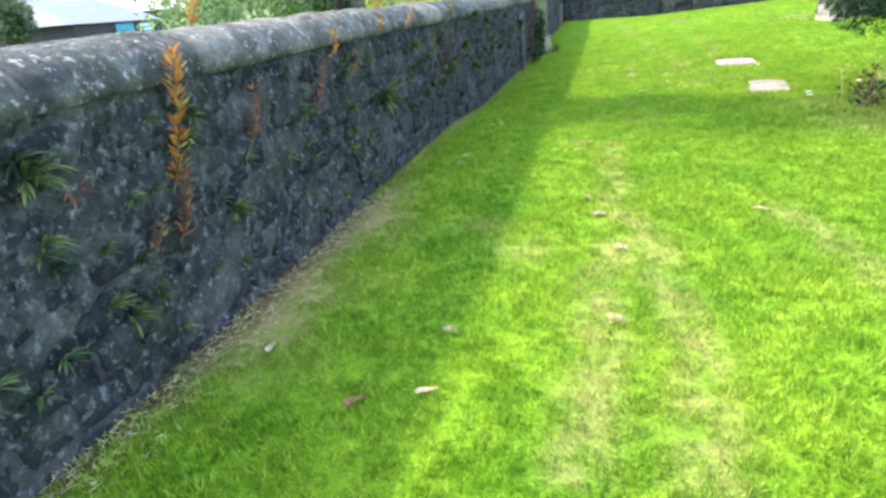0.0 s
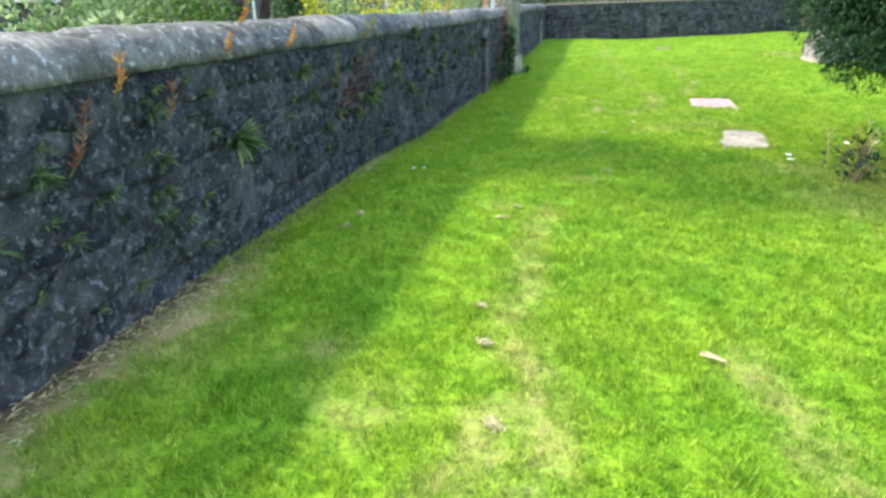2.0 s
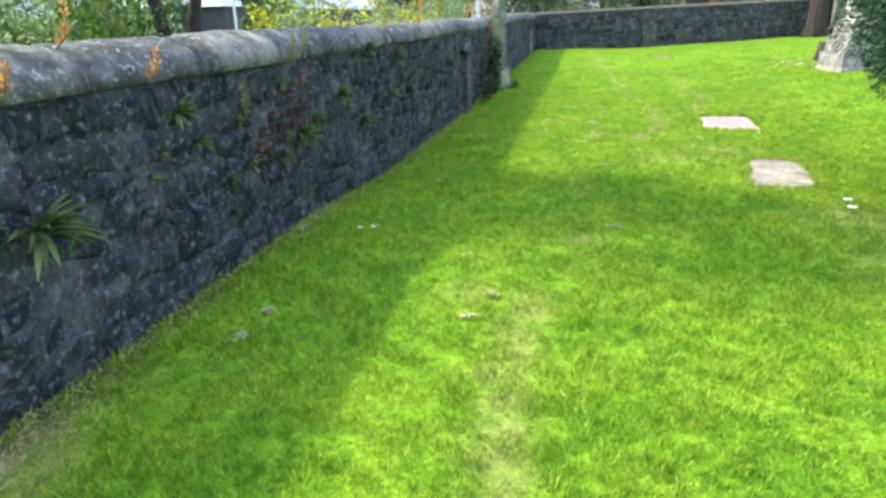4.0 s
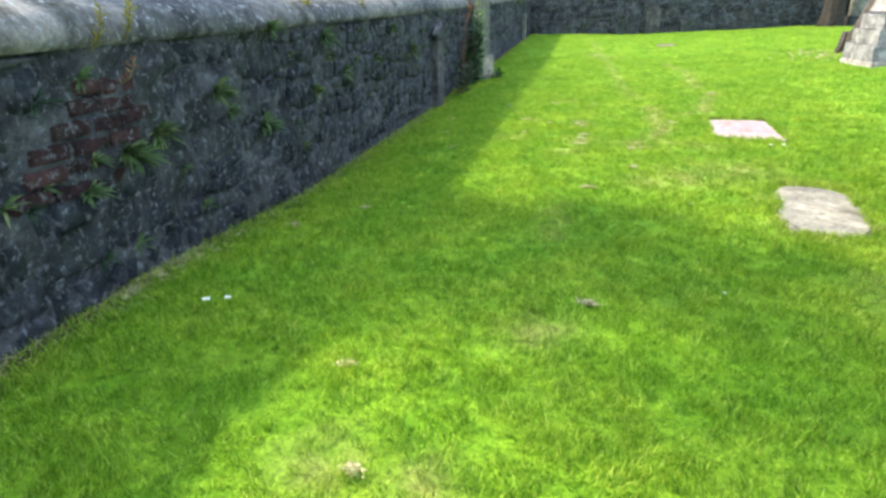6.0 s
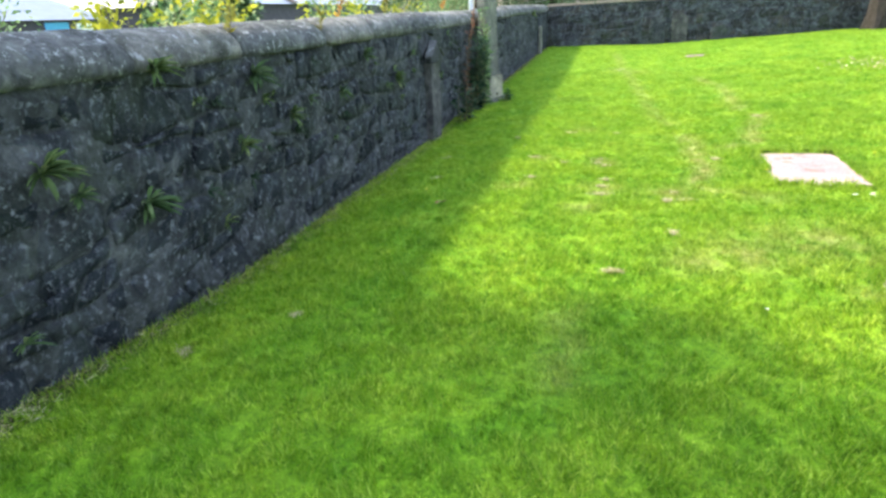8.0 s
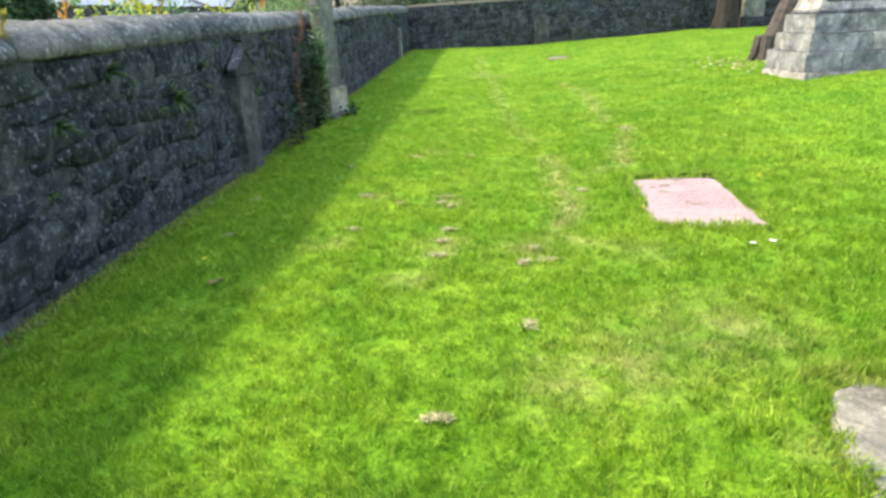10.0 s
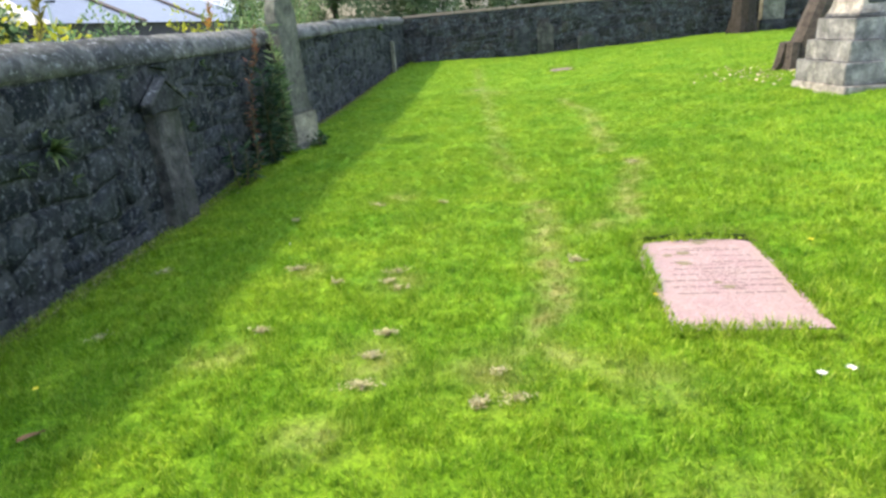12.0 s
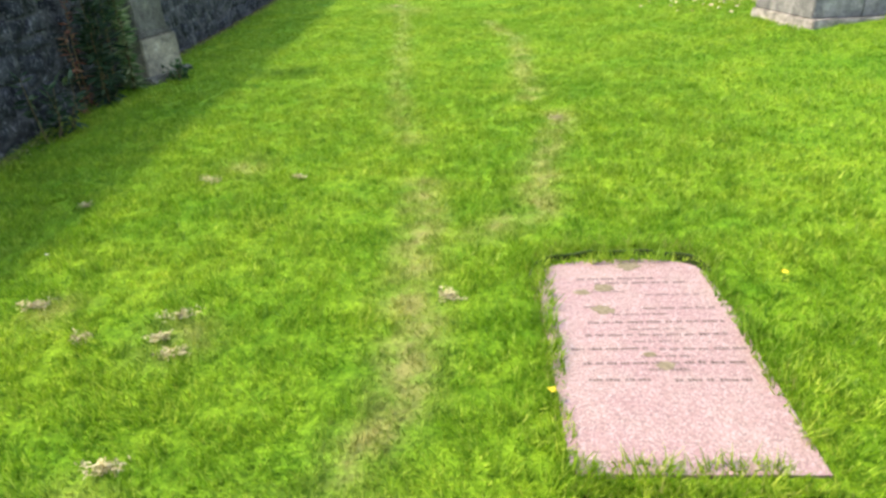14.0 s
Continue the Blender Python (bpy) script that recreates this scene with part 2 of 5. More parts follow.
M_LITTERSTONE = plain("soiled_slab", (0.045, 0.036, 0.026), (0.27, 0.21, 0.15), 11)
M_CLOD = plain("soil_cast", (0.22, 0.23, 0.09), (0.5, 0.47, 0.27), 40)
M_LITTER = leafy("leaf_litter", (0.13, 0.065, 0.035), (0.28, 0.17, 0.095), (0.42, 0.32, 0.2), 0.1, 20)
M_PETAL = plain("white_petals", (0.75, 0.75, 0.72), (0.88, 0.88, 0.86), 30, 0.6, 0.05)
M_YOLK = plain("yellow_petals", (0.75, 0.6, 0.03), (0.85, 0.7, 0.05), 30, 0.6, 0.05)
M_TURFCUT = plain("shaded_cut_turf", (0.016, 0.03, 0.006), (0.05, 0.085, 0.014), 30)
M_MOSS = plain("dry_moss", (0.13, 0.115, 0.065), (0.26, 0.22, 0.15), 60)
M_LETTER = plain("letter_paint", (0.07, 0.055, 0.052), (0.2, 0.15, 0.14), 25)
M_SLATE = plain("slate_roof", (0.055, 0.06, 0.075), (0.1, 0.108, 0.13), 4, 0.7)
M_PORCH = plain("porch_sandstone", (0.08, 0.062, 0.048), (0.16, 0.125, 0.1), 4, 0.9)
M_QUOIN = plain("pale_quoins", (0.26, 0.24, 0.21), (0.4, 0.37, 0.33), 6, 0.9)
M_ASHLAR = plain("house_stone", (0.05, 0.046, 0.044), (0.11, 0.1, 0.093), 3, 0.9)
M_METALROOF = plain("sheet_metal_roof", (0.13, 0.155, 0.205), (0.18, 0.205, 0.26), 1.5, 0.45, 0.05, 20, 0.002, 0.2)
M_DARKSHED = plain("dark_cladding", (0.035, 0.032, 0.045), (0.07, 0.06, 0.08), 2)
M_TRIM = plain("brown_trim", (0.07, 0.05, 0.04), (0.12, 0.09, 0.07), 3)
M_WHITE = plain("white_paint", (0.7, 0.71, 0.72), (0.8, 0.8, 0.8), 5, 0.5, 0.05)
M_BLUE = plain("blue_paint", (0.05, 0.28, 0.5), (0.08, 0.36, 0.6), 5, 0.5, 0.05)
M_REDHOUSE = plain("far_red_brick", (0.2, 0.08, 0.06), (0.3, 0.13, 0.1), 3)
M_POLE = plain("galvanised_steel", (0.4, 0.43, 0.46), (0.52, 0.55, 0.58), 8, 0.4, 0.05, 60, 0.001, 0.7)
M_LAMPHEAD = plain("lamp_housing", (0.03, 0.035, 0.045), (0.05, 0.055, 0.07), 8, 0.5)


def granite():
    m, n, l = material("pink_granite")
    pos = position(n)
    v = n.new("ShaderNodeTexVoronoi")
    v.inputs["Scale"].default_value = 190.0
    l.new(pos, v.inputs["Vector"])
    s = n.new("ShaderNodeSeparateColor")
    l.new(v.outputs["Color"], s.inputs["Color"])
    col = ramp_node(n, l, s.outputs[0], [(0.0, (0.07, 0.052, 0.055)), (0.16, (0.21, 0.125, 0.125)), (0.55, (0.31, 0.193, 0.19)), (0.85, (0.39, 0.295, 0.295)), (1.0, (0.48, 0.42, 0.42))])
    a = noise_node(n, l, 5.0, 5, 0.65, pos)
    col = mix_node(n, l, 0.45, col, ramp_node(n, l, a, [(0.4, (0.32, 0.215, 0.21)), (0.7, (0.37, 0.3, 0.26))]))
    surface(n, l, col, 0.55, v.outputs["Distance"], 0.15, 0.001)
    return m


M_GRANITE = granite()


def glass_pane():
    m, n, l = material("window_glass")
    surface(n, l, (0.12, 0.2, 0.3), 0.08, spec=0.8)
    return m


M_GLASS = glass_pane()


# ---- building helpers ----
def obj(name, bm, mat, parent=None, label="", smooth=False):
    me = bpy.data.meshes.new(name)
    bm.to_mesh(me)
    bm.free()
    me.materials.append(mat)
    if smooth:
        me.shade_smooth()
    ob = new(name, me)
    ob.parent = parent
    if label:
        ob["label"] = label
    return ob


def np_mesh(name, verts, faces, mat, attrs=None, smooth=False):
    """A mesh from arrays: verts (n,3), faces (m,k)."""
    me = bpy.data.meshes.new(name)
    verts, faces = np.asarray(verts, np.float32), np.asarray(faces, np.int32)
    k = faces.shape[1]
    me.vertices.add(len(verts))
    me.vertices.foreach_set("co", verts.ravel())
    me.loops.add(faces.size)
    me.loops.foreach_set("vertex_index", faces.ravel())
    me.polygons.add(len(faces))
    me.polygons.foreach_set("loop_start", np.arange(0, faces.size, k, dtype=np.int32))
    for key, val in (attrs or {}).items():
        a = me.attributes.new(key, "FLOAT", "POINT")
        a.data.foreach_set("value", np.asarray(val, np.float32))
    me.materials.append(mat)
    me.update(calc_edges=True)
    if smooth:
        me.shade_smooth()
    return me


def empty(name, loc=(0, 0, 0)):
    e = new(name)
    e.location = loc
    return e


def box(bm, x0, y0, z0, x1, y1, z1, bevel=0.0, taper=0.0):
    r = bmesh.ops.create_cube(bm, size=1.0)
    for v in r["verts"]:
        up = v.co.z > 0
        k = 1 - taper if up else 1
        v.co = Vector(((x0 + x1) / 2 + v.co.x * (x1 - x0) * k, (y0 + y1) / 2 + v.co.y * (y1 - y0) * k, z1 if up else z0))
    if bevel:
        es = list({e for v in r["verts"] for e in v.link_edges})
        bmesh.ops.bevel(bm, geom=es, offset=bevel, segments=2, affect="EDGES")


def prism(bm, pts, z0, z1, bevel=0.0):
    """An upright prism over a plan outline."""
    vs = [bm.verts.new((x, y, z0)) for x, y in pts]
    f = bm.faces.new(vs)
    r = bmesh.ops.extrude_face_region(bm, geom=[f])
    top = [v for v in r["geom"] if isinstance(v, bmesh.types.BMVert)]
    for v in top:
        v.co.z = z1
    bmesh.ops.recalc_face_normals(bm, faces=bm.faces[:])
    if bevel:
        es = [e for e in bm.edges if e.verts[0].co.z > z1 - 1e-5 and e.verts[1].co.z > z1 - 1e-5]
        bmesh.ops.bevel(bm, geom=es, offset=bevel, segments=2, affect="EDGES")


def tube(bm, pts, radii, sides=8):
    """A tapered tube along points."""
    rings = []
    for i, p in enumerate(pts):
        p = Vector(p)
        d = (Vector(pts[min(i + 1, len(pts) - 1)]) - Vector(pts[max(i - 1, 0)])).normalized()
        u = d.cross(Vector((0.3, 1, 0.1))).normalized()
        w = d.cross(u)
        rings.append([bm.verts.new(p + radii[i] * (math.cos(a) * u + math.sin(a) * w)) for a in [2 * math.pi * k / sides for k in range(sides)]])
    for a, b in zip(rings, rings[1:]):
        for k in range(sides):
            bm.faces.new((a[k], a[(k + 1) % sides], b[(k + 1) % sides], b[k]))
    bm.faces.new(rings[-1])
    bm.faces.new(rings[0][::-1])


def unit(v):
    return v / np.maximum(np.linalg.norm(v, axis=1, keepdims=True), 1e-6)


def leaf_arrays(rng, P, D, length, width, fold=0.25):
    """Pointed folded leaves at P along D: verts and faces."""
    n = len(P)
    D = unit(D)
    side = unit(np.cross(D, rng.normal(size=(n, 3)) + np.array([0, 0, 1.2])))
    nor = np.cross(side, D)
    L = (length * rng.uniform(0.7, 1.3, n))[:, None]
    W = (width * rng.uniform(0.7, 1.3, n))[:, None]
    a, c = P, P + D * L
    m = P + D * L * 0.45 - nor * W * fold
    V = np.stack([a, m + side * W * 0.5 + nor * W * fold, c, m - side * W * 0.5 + nor * W * fold], 1).reshape(-1, 3)
    F = np.arange(4 * n).reshape(-1, 4)
    return V, F


def clumps(rng, centres, radii, count, spread=1.0):
    """Points in soft balls round the centres, and the way out from them."""
    i = rng.integers(0, len(centres), count)
    d = unit(rng.normal(size=(count, 3)))
    r = rng.uniform(0.35, 1.0, count) ** 0.6
    return centres[i] + d * (r * np.asarray(radii)[i])[:, None] * spread, d


# ---- lie of the land ----
def step(a, b, v):
    t = np.clip((np.asarray(v, float) - a) / (b - a), 0, 1)
    return t * t * (3 - 2 * t)


def value_noise(x, y, cell, seed):
    """Smooth uneven patches, 0 to 1, about one cell across."""
    g = np.random.default_rng(seed).uniform(size=(64, 64))
    u, v = np.asarray(x) / cell, np.asarray(y) / cell
    i, j = np.floor(u).astype(int), np.floor(v).astype(int)
    a, b = u - i, v - j
    a, b = a * a * (3 - 2 * a), b * b * (3 - 2 * b)
    q = lambda di, dj: g[(i + di) % 64, (j + dj) % 64]  # noqa: E731
    return (q(0, 0) * (1 - a) + q(1, 0) * a) * (1 - b) + (q(0, 1) * (1 - a) + q(1, 1) * a) * b


def height(x, y):
    x, y = np.asarray(x, float), np.asarray(y, float)
    dip = -(0.04 * (1 - step(2.6, 3.8, x)) + 0.09 * np.exp(-((np.maximum(x, 0) / 0.75) ** 2))) * step(7.8, 10.5, y) * (1 - step(14.8, 18, y))
    return dip + 0.2 * step(19, 30, y) + 0.5 * step(2.5, 11, x) * step(9, 17, y) * (1 - 0.35 * step(18, 30, y)) + 0.012 * np.sin(x * 1.7 + y * 0.8) * step(0.6, 1.5, x)


def wall_lift(y):
    return np.interp(y, [2, 3.2, 5, 10, 17, 23, 30], [-0.05, -0.025, 0.0, 0.01, 0.06, 0.15, 0.2])


# worn straw-coloured streaks: strength, then the line
STRIPS = [
    (0.6, [(2.1, 2.4), (2.1, 3.33), (2.04, 4.14), (1.93, 4.75)]), (0.6, [(1.72, 2.4), (1.74, 3.3), (1.74, 3.65), (1.84, 4.3)]),
    (0.5, [(1.86, 4.7), (1.8, 6.0), (1.82, 6.9)]), (0.55, [(3.3, 2.9), (3.08, 3.6), (2.92, 4.4), (2.85, 4.9)]), (0.25, [(2.08, 9.2), (2.1, 9.9)]),
    (0.35, [(2.31, 26.5), (2.65, 20.05), (2.81, 16.7), (2.96, 15.4)]), (0.65, [(3.07, 14.6), (3.1, 13.9), (3.08, 13.3), (3.08, 12.9), (3.0, 12.5)]),
    (0.5, [(3.81, 20.5), (4.07, 19.0), (3.95, 16.9), (3.91, 16.2)]), (0.6, [(4.05, 15.7), (3.89, 15.0), (3.66, 14.1), (3.42, 13.9)]),
    (0.4, [(2.9, 12.3), (3.4, 12.0)]),
]
PATCHES = [(3.95, 4.05, 0.16), (4.2, 3.9, 0.14), (0.3, 4.4, 0.3), (0.22, 5.0, 0.22), (0.3, 3.6, 0.3), (0.25, 2.9, 0.3), (4.4, 4.7, 0.25), (4.6, 7.0, 0.5), (2.4, 22.4, 0.3), (3.4, 11.95, 0.15), (2.79, 10.65, 0.22), (3.5, 10.98, 0.35), (3.1, 10.8, 0.3), (2.07, 11.65, 0.14), (1.3, 4.2, 0.2), (1.0, 4.6, 0.18), (2.2, 12.2, 0.18), (2.2, 13.1, 0.14), (1.6, 13.3, 0.12), (1.43, 12.3, 0.16), (1.94, 15.0, 0.16), (2.75, 12.1, 0.2), (2.6, 22.0, 0.4), (2.1, 7.9, 0.16), (1.5, 6.9, 0.14), (3.55, 9.6, 0.12), (3.55, 10.2, 0.1), (3.85, 10.6, 0.14), (4.1, 10.4, 0.13), (4.05, 9.6, 0.12), (3.7, 9.38, 0.12), (4.2, 7.6, 0.5), (4.5, 8.3, 0.5), (4.0, 8.6, 0.35), (4.7, 7.2, 0.4), (5.4, 6.75, 0.3), (6.2, 6.7, 0.3)]


def dryness(x, y):
    out = np.zeros_like(x)
    wob = 0.018 * np.sin(y * 5.1 + 1.3) + 0.02 * np.sin(y * 13.7)
    for power, line in STRIPS:
        for (ax, ay), (bx, by) in zip(line, line[1:]):
            dx, dy = bx - ax, by - ay
            t = np.clip(((x - ax) * dx + (y - ay) * dy) / (dx * dx + dy * dy), 0, 1)
            d = np.hypot(x + wob - ax - t * dx, y - ay - t * dy)
            out = np.maximum(out, 1.05 * power * np.exp(-((d / 0.11) ** 2)))
    foot = np.exp(-((x / (0.36 + 0.08 * np.sin(y * 4.3) + 0.05 * np.sin(y * 11))) ** 4)) * step(2.2, 3.2, y) * (1 - step(5.0, 6.1, y))
    out = np.maximum(out, 1.25 * foot * (x > -0.5))
    for px, py, r in PATCHES:
        out = np.maximum(out, 0.5 * np.exp(-(((x - px) ** 2 + (y - py) ** 2) / (r * r))))
    return out


def soiliness(x, y):
    foot = np.exp(-((np.maximum(x, 0) / (0.125 + 0.03 * np.exp(-(((y - 4) / 2.0) ** 2)))) ** 2)) * (x > -0.6) * (y < 30.3)
    bush = np.exp(-(((x - 6.0) / 1.6) ** 2 + ((y - 8.0) / 1.2) ** 2) ** 2)
    return np.clip(np.maximum(foot, 0.8 * bush), 0, 1)


# slabs lying in the turf: centre x, y, half width, half length, turn
BEDS = [(3.94, 12.97, 0.362, 0.605, -3.0), (3.83, 9.98, 0.275, 0.57, -9.0), (4.06, 5.03, 0.22, 0.47, -9.0), (4.25, 24.7, 0.27, 0.35, 0.0)]


def in_bed(x, y, grow=0.0):
    hit = np.zeros(x.shape, bool)
    for cx, cy, hw, hl, turn in BEDS:
        c, s = math.cos(radians(turn)), math.sin(radians(turn))
        u, v = (x - cx) * c + (y - cy) * s, -(x - cx) * s + (y - cy) * c
        hit |= (np.abs(u) < hw + grow) & (np.abs(v) < hl + grow)
    return hit | ((np.abs(x - 7.57) < 0.8) & (np.abs(y - 18.29) < 0.5)) | ((x < 0.42) & (x > 0.05) & (np.abs(y - 17.75) < 0.3))


# ---- ground ----
def build_ground():
    def axis(lo, hi, fine, far):
        n = int((hi - lo) / fine) + 1
        mid = np.linspace(lo, hi, n)
        out = far * (np.linspace(0.02, 1, 9) ** 2.2)
        return np.r_[lo - out[::-1], mid, hi + out]

    xs, ys = axis(-1.0, 12.0, 0.07, 900.0), axis(-3.0, 31.0, 0.08, 900.0)
    X, Y = np.meshgrid(xs, ys)
    near = (X > -2) & (X < 14) & (Y > -4) & (Y < 33)
    rng = np.random.default_rng(5)
    Z = height(np.clip(X, -5, 20), np.clip(Y, -5, 40)) + np.where(near, rng.normal(0, 0.004, X.shape), 0) - 0.05 * in_bed(X, Y, -0.03)
    V = np.stack([X, Y, Z], -1).reshape(-1, 3)
    nx, ny = len(xs), len(ys)
    i = (np.arange(ny - 1)[:, None] * nx + np.arange(nx - 1)[None]).ravel()
    F = np.stack([i, i + 1, i + nx + 1, i + nx], 1)
    me = np_mesh("ground", V, F, M_GROUND, {"dry": dryness(V[:, 0], V[:, 1]), "soil": soiliness(V[:, 0], V[:, 1])}, True)
    tagged(new("ground", me), "mown bright green churchyard lawn with dry straw streaks", "lawn", kind="structure")


def build_grass(name, x0, x1, y0, y1, per_m2, seed):
    rng = np.random.default_rng(seed)
    n = int((x1 - x0) * (y1 - y0) * per_m2)
    x, y = rng.uniform(x0, x1, n), rng.uniform(y0, y1, n)
    c, q = math.cos(0.6), math.sin(0.6)
    tuft = 0.1 * value_noise(x, y, 0.31, 1) + 0.46 * value_noise(x * c + y * q, y * c - x * q, 0.085, 2) + 0.44 * value_noise(x, y, 0.036, 3)
    tuft = np.clip((tuft - 0.26) / 0.46, 0, 1)
    dry = dryness(x, y)
    soil = soiliness(x, y)
    keep = (rng.uniform(size=n) < (0.52 + 0.48 * tuft) * (1 - 0.45 * np.minimum(dry, 1) - 0.45 * (dry > 1)) * (1 - 0.92 * soil)) & ~in_bed(x, y, -0.05)
    x, y, tuft, dry = x[keep], y[keep], tuft[keep], dry[keep]
    n = len(x)
    edge = in_bed(x, y, 0.06)
    size = np.interp(y, [2, 8, 13, 20, 30], [0.03, 0.031, 0.03, 0.025, 0.02])
    width = np.maximum(np.interp(y, [2, 12, 17, 22, 30], [0.006, 0.0062, 0.0068, 0.0095, 0.013]), np.where(x > 5.2, 0.009, 0))
    h = size * rng.uniform(0.45, 1.25, n) * (0.4 + 1.05 * tuft) * np.where(edge, 1.5, 1) * (1 - 0.45 * np.minimum(dry, 1.2)) * np.where(x < 0.14, 0.7, np.where(x < 0.4, 1.15, 1))
    a = rng.uniform(0, 2 * math.pi, n)
    lean = rng.uniform(0.1, 1.0, n) * h
    # neighbouring blades lean the same way, tuft by tuft
    b = 12.0 * value_noise(x, y, 0.17, 4) + rng.normal(0, 1.3, n)
    w = width * rng.uniform(0.7, 1.3, n) * 0.5
    z = height(x, y) - 0.004 + 0.012 * tuft * np.interp(y, [12, 20], [1.0, 0.4])
    P = np.stack([x, y, z], 1)
    s = np.stack([np.cos(a) * w, np.sin(a) * w, np.zeros(n)], 1)
    tip = P + np.stack([np.cos(b) * lean, np.sin(b) * lean, h], 1)
    V = np.stack([P - s, P + s, tip], 1).reshape(-1, 3)
    F = np.arange(3 * n).reshape(-1, 3)
    me = np_mesh(name, V, F, M_BLADE, {"dry": np.repeat(dry, 3)})
    tagged(new(name, me), "short mown grass blades, bright green with pale tips", "grass", kind="stuff")


build_ground()
build_grass("grass", 0.01, 5.2, 1.6, 12.0, 13000, 11)
build_grass("grass", 0.01, 5.2, 12.0, 17.0, 12000, 15)
build_grass("grass", 0.01, 8.5, 17.0, 22.0, 6500, 12)
build_grass("grass", 0.01, 12.0, 22.0, 29.95, 3000, 13)
build_grass("grass", 5.2, 8.5, 4.0, 17.0, 4200, 14)
build_grass("grass", 0.01, 5.2, -2.0, 1.6, 4500, 16)
build_grass("grass", 5.2, 9.0, -2.0, 4.0, 2600, 17)
build_grass("grass", 8.5, 12.0, 4.0, 22.0, 1600, 18)


def edge_grass():
    """Longer uncut grass leaning over the edges of the flat slabs and along the wall."""
    rng = np.random.default_rng(19)
    xs, ys, ln = [], [], []
    for cx, cy, hw, hl, turn in BEDS:
        n = 2600 if hl > 0.5 else 1500
        s = rng.uniform(0, 4, n)
        k, f = s.astype(int), (s % 1) * 2 - 1
        u = np.choose(k, [f * hw, np.full(n, hw), f * hw, np.full(n, -hw)]) + rng.normal(0, 0.012, n) + np.choose(k, [0, 0.01, 0, -0.01])
        v = np.choose(k, [np.full(n, -hl - 0.06), f * hl, np.full(n, hl + 0.09) - 0.08 * f**4, f * hl]) + rng.normal(0, 0.014, n)
        c, sn = math.cos(radians(turn)), math.sin(radians(turn))
        xs.append(cx + u * c - v * sn)
        ys.append(cy + u * sn + v * c)
        ln.append(rng.uniform(0.03, 0.06, n) * np.choose(k, [1.15, 0.9, 1.5, 0.9]))
    n = 8000
    xs.append(np.abs(rng.normal(0.03, 0.05, n)) + 0.012)
    ys.append(rng.uniform(5.2, 17.0, n))
    ln.append(rng.uniform(0.02, 0.075, n))
    x, y, h = np.concatenate(xs), np.concatenate(ys), np.concatenate(ln)
    n = len(x)
    a, b = rng.uniform(0, 2 * math.pi, n), rng.uniform(0, 2 * math.pi, n)
    P = np.stack([x, y, height(x, y) - 0.012], 1)
    w = 0.003
    s = np.stack([np.cos(a) * w, np.sin(a) * w, np.zeros(n)], 1)
    q = rng.uniform(0.2, 0.9, n) * h
    tip = P + np.stack([np.cos(b) * q, np.sin(b) * q, h], 1)
    V = np.stack([P - s, P + s, tip], 1).reshape(-1, 3)
    me = np_mesh("grass", V, np.arange(3 * n).reshape(-1, 3), M_BLADE, {"dry": np.repeat(rng.choice([0.0, 0.0, 0.0, 0.8], n), 3)})
    tagged(new("grass", me), "longer uncut grass fringing the slabs and wall foot", "grass", kind="stuff")


edge_grass()



# ---- old stone wall ----
WALL_H = 1.16


def rough_face(name, parent, length, top, place, seed):
    """Uneven lime pointing smeared over a wall's face, stones showing through it."""
    n, m = int(length / 0.045), 28
    rng = np.random.default_rng(seed)
    a = np.repeat(np.linspace(0, length, n + 1)[:, None], m + 1, 1)
    k = np.repeat(np.linspace(0, 1, m + 1)[None], n + 1, 0)
    b = -0.15 + (top(a) + 0.15) * k
    w = sum(c * np.sin(a * p + np.sin(b * q + f) * 1.7 + f) * np.sin(b * q * 1.3 + np.sin(a * p * 0.7) * 1.5 + f) for c, p, q, f in ((0.013, 2.9, 4.3, 2.2), (0.014, 7, 9, 0.3), (0.013, 17, 21, 1.9), (0.010, 37, 31, 4.2)))
    d = w - 0.002 + rng.normal(0, 0.004, a.shape)
    V = place(d, a, b).reshape(-1, 3)
    i = (np.arange(n)[:, None] * (m + 1) + np.arange(m)[None]).ravel()
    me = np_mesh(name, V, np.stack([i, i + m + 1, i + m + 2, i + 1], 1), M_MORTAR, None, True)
    ob = new(name, me)
    ob.parent = parent


def wall_core(name, x0, y0, x1, y1, top0, top1, along, label):
    """Mortar core of a wall, its top following the lie of the land."""
    bm = bmesh.new()
    n = 24
    secs = []
    for i in range(n + 1):
        t = i / n
        z1 = top0(t) if callable(top0) else top0 + (top1 - top0) * t
        if along == "y":
            y = y0 + (y1 - y0) * t
            c = [(x0, y, -0.4), (x1, y, -0.4), (x1, y, z1), (x0, y, z1)]
        else:
            x = x0 + (x1 - x0) * t
            c = [(x, y1, -0.4), (x, y0, -0.4), (x, y0, z1), (x, y1, z1)]
        secs.append([bm.verts.new(p) for p in c])
    for a, b in zip(secs, secs[1:]):
        for k in range(4):
            bm.faces.new((a[k], a[(k + 1) % 4], b[(k + 1) % 4], b[k]))
    bm.faces.new(secs[0][::-1])
    bm.faces.new(secs[-1])
    bmesh.ops.recalc_face_normals(bm, faces=bm.faces[:])
    return tagged(obj(name, bm, M_MORTAR), label, "wall", kind="structure")


wall_west = wall_core("wall_west", -0.46, -4.0, -0.02, 30.45, lambda t: WALL_H + 0.01 + float(wall_lift(-4 + 34.45 * t)), 0, "y",
                      "old dark rubble stone wall with rounded coping and plants")
wall_north = wall_core("wall_north", -0.02, 30.02, 19.0, 30.45, 1.5, 1.98, "x", "dark rubble stone wall with thin pale coping")


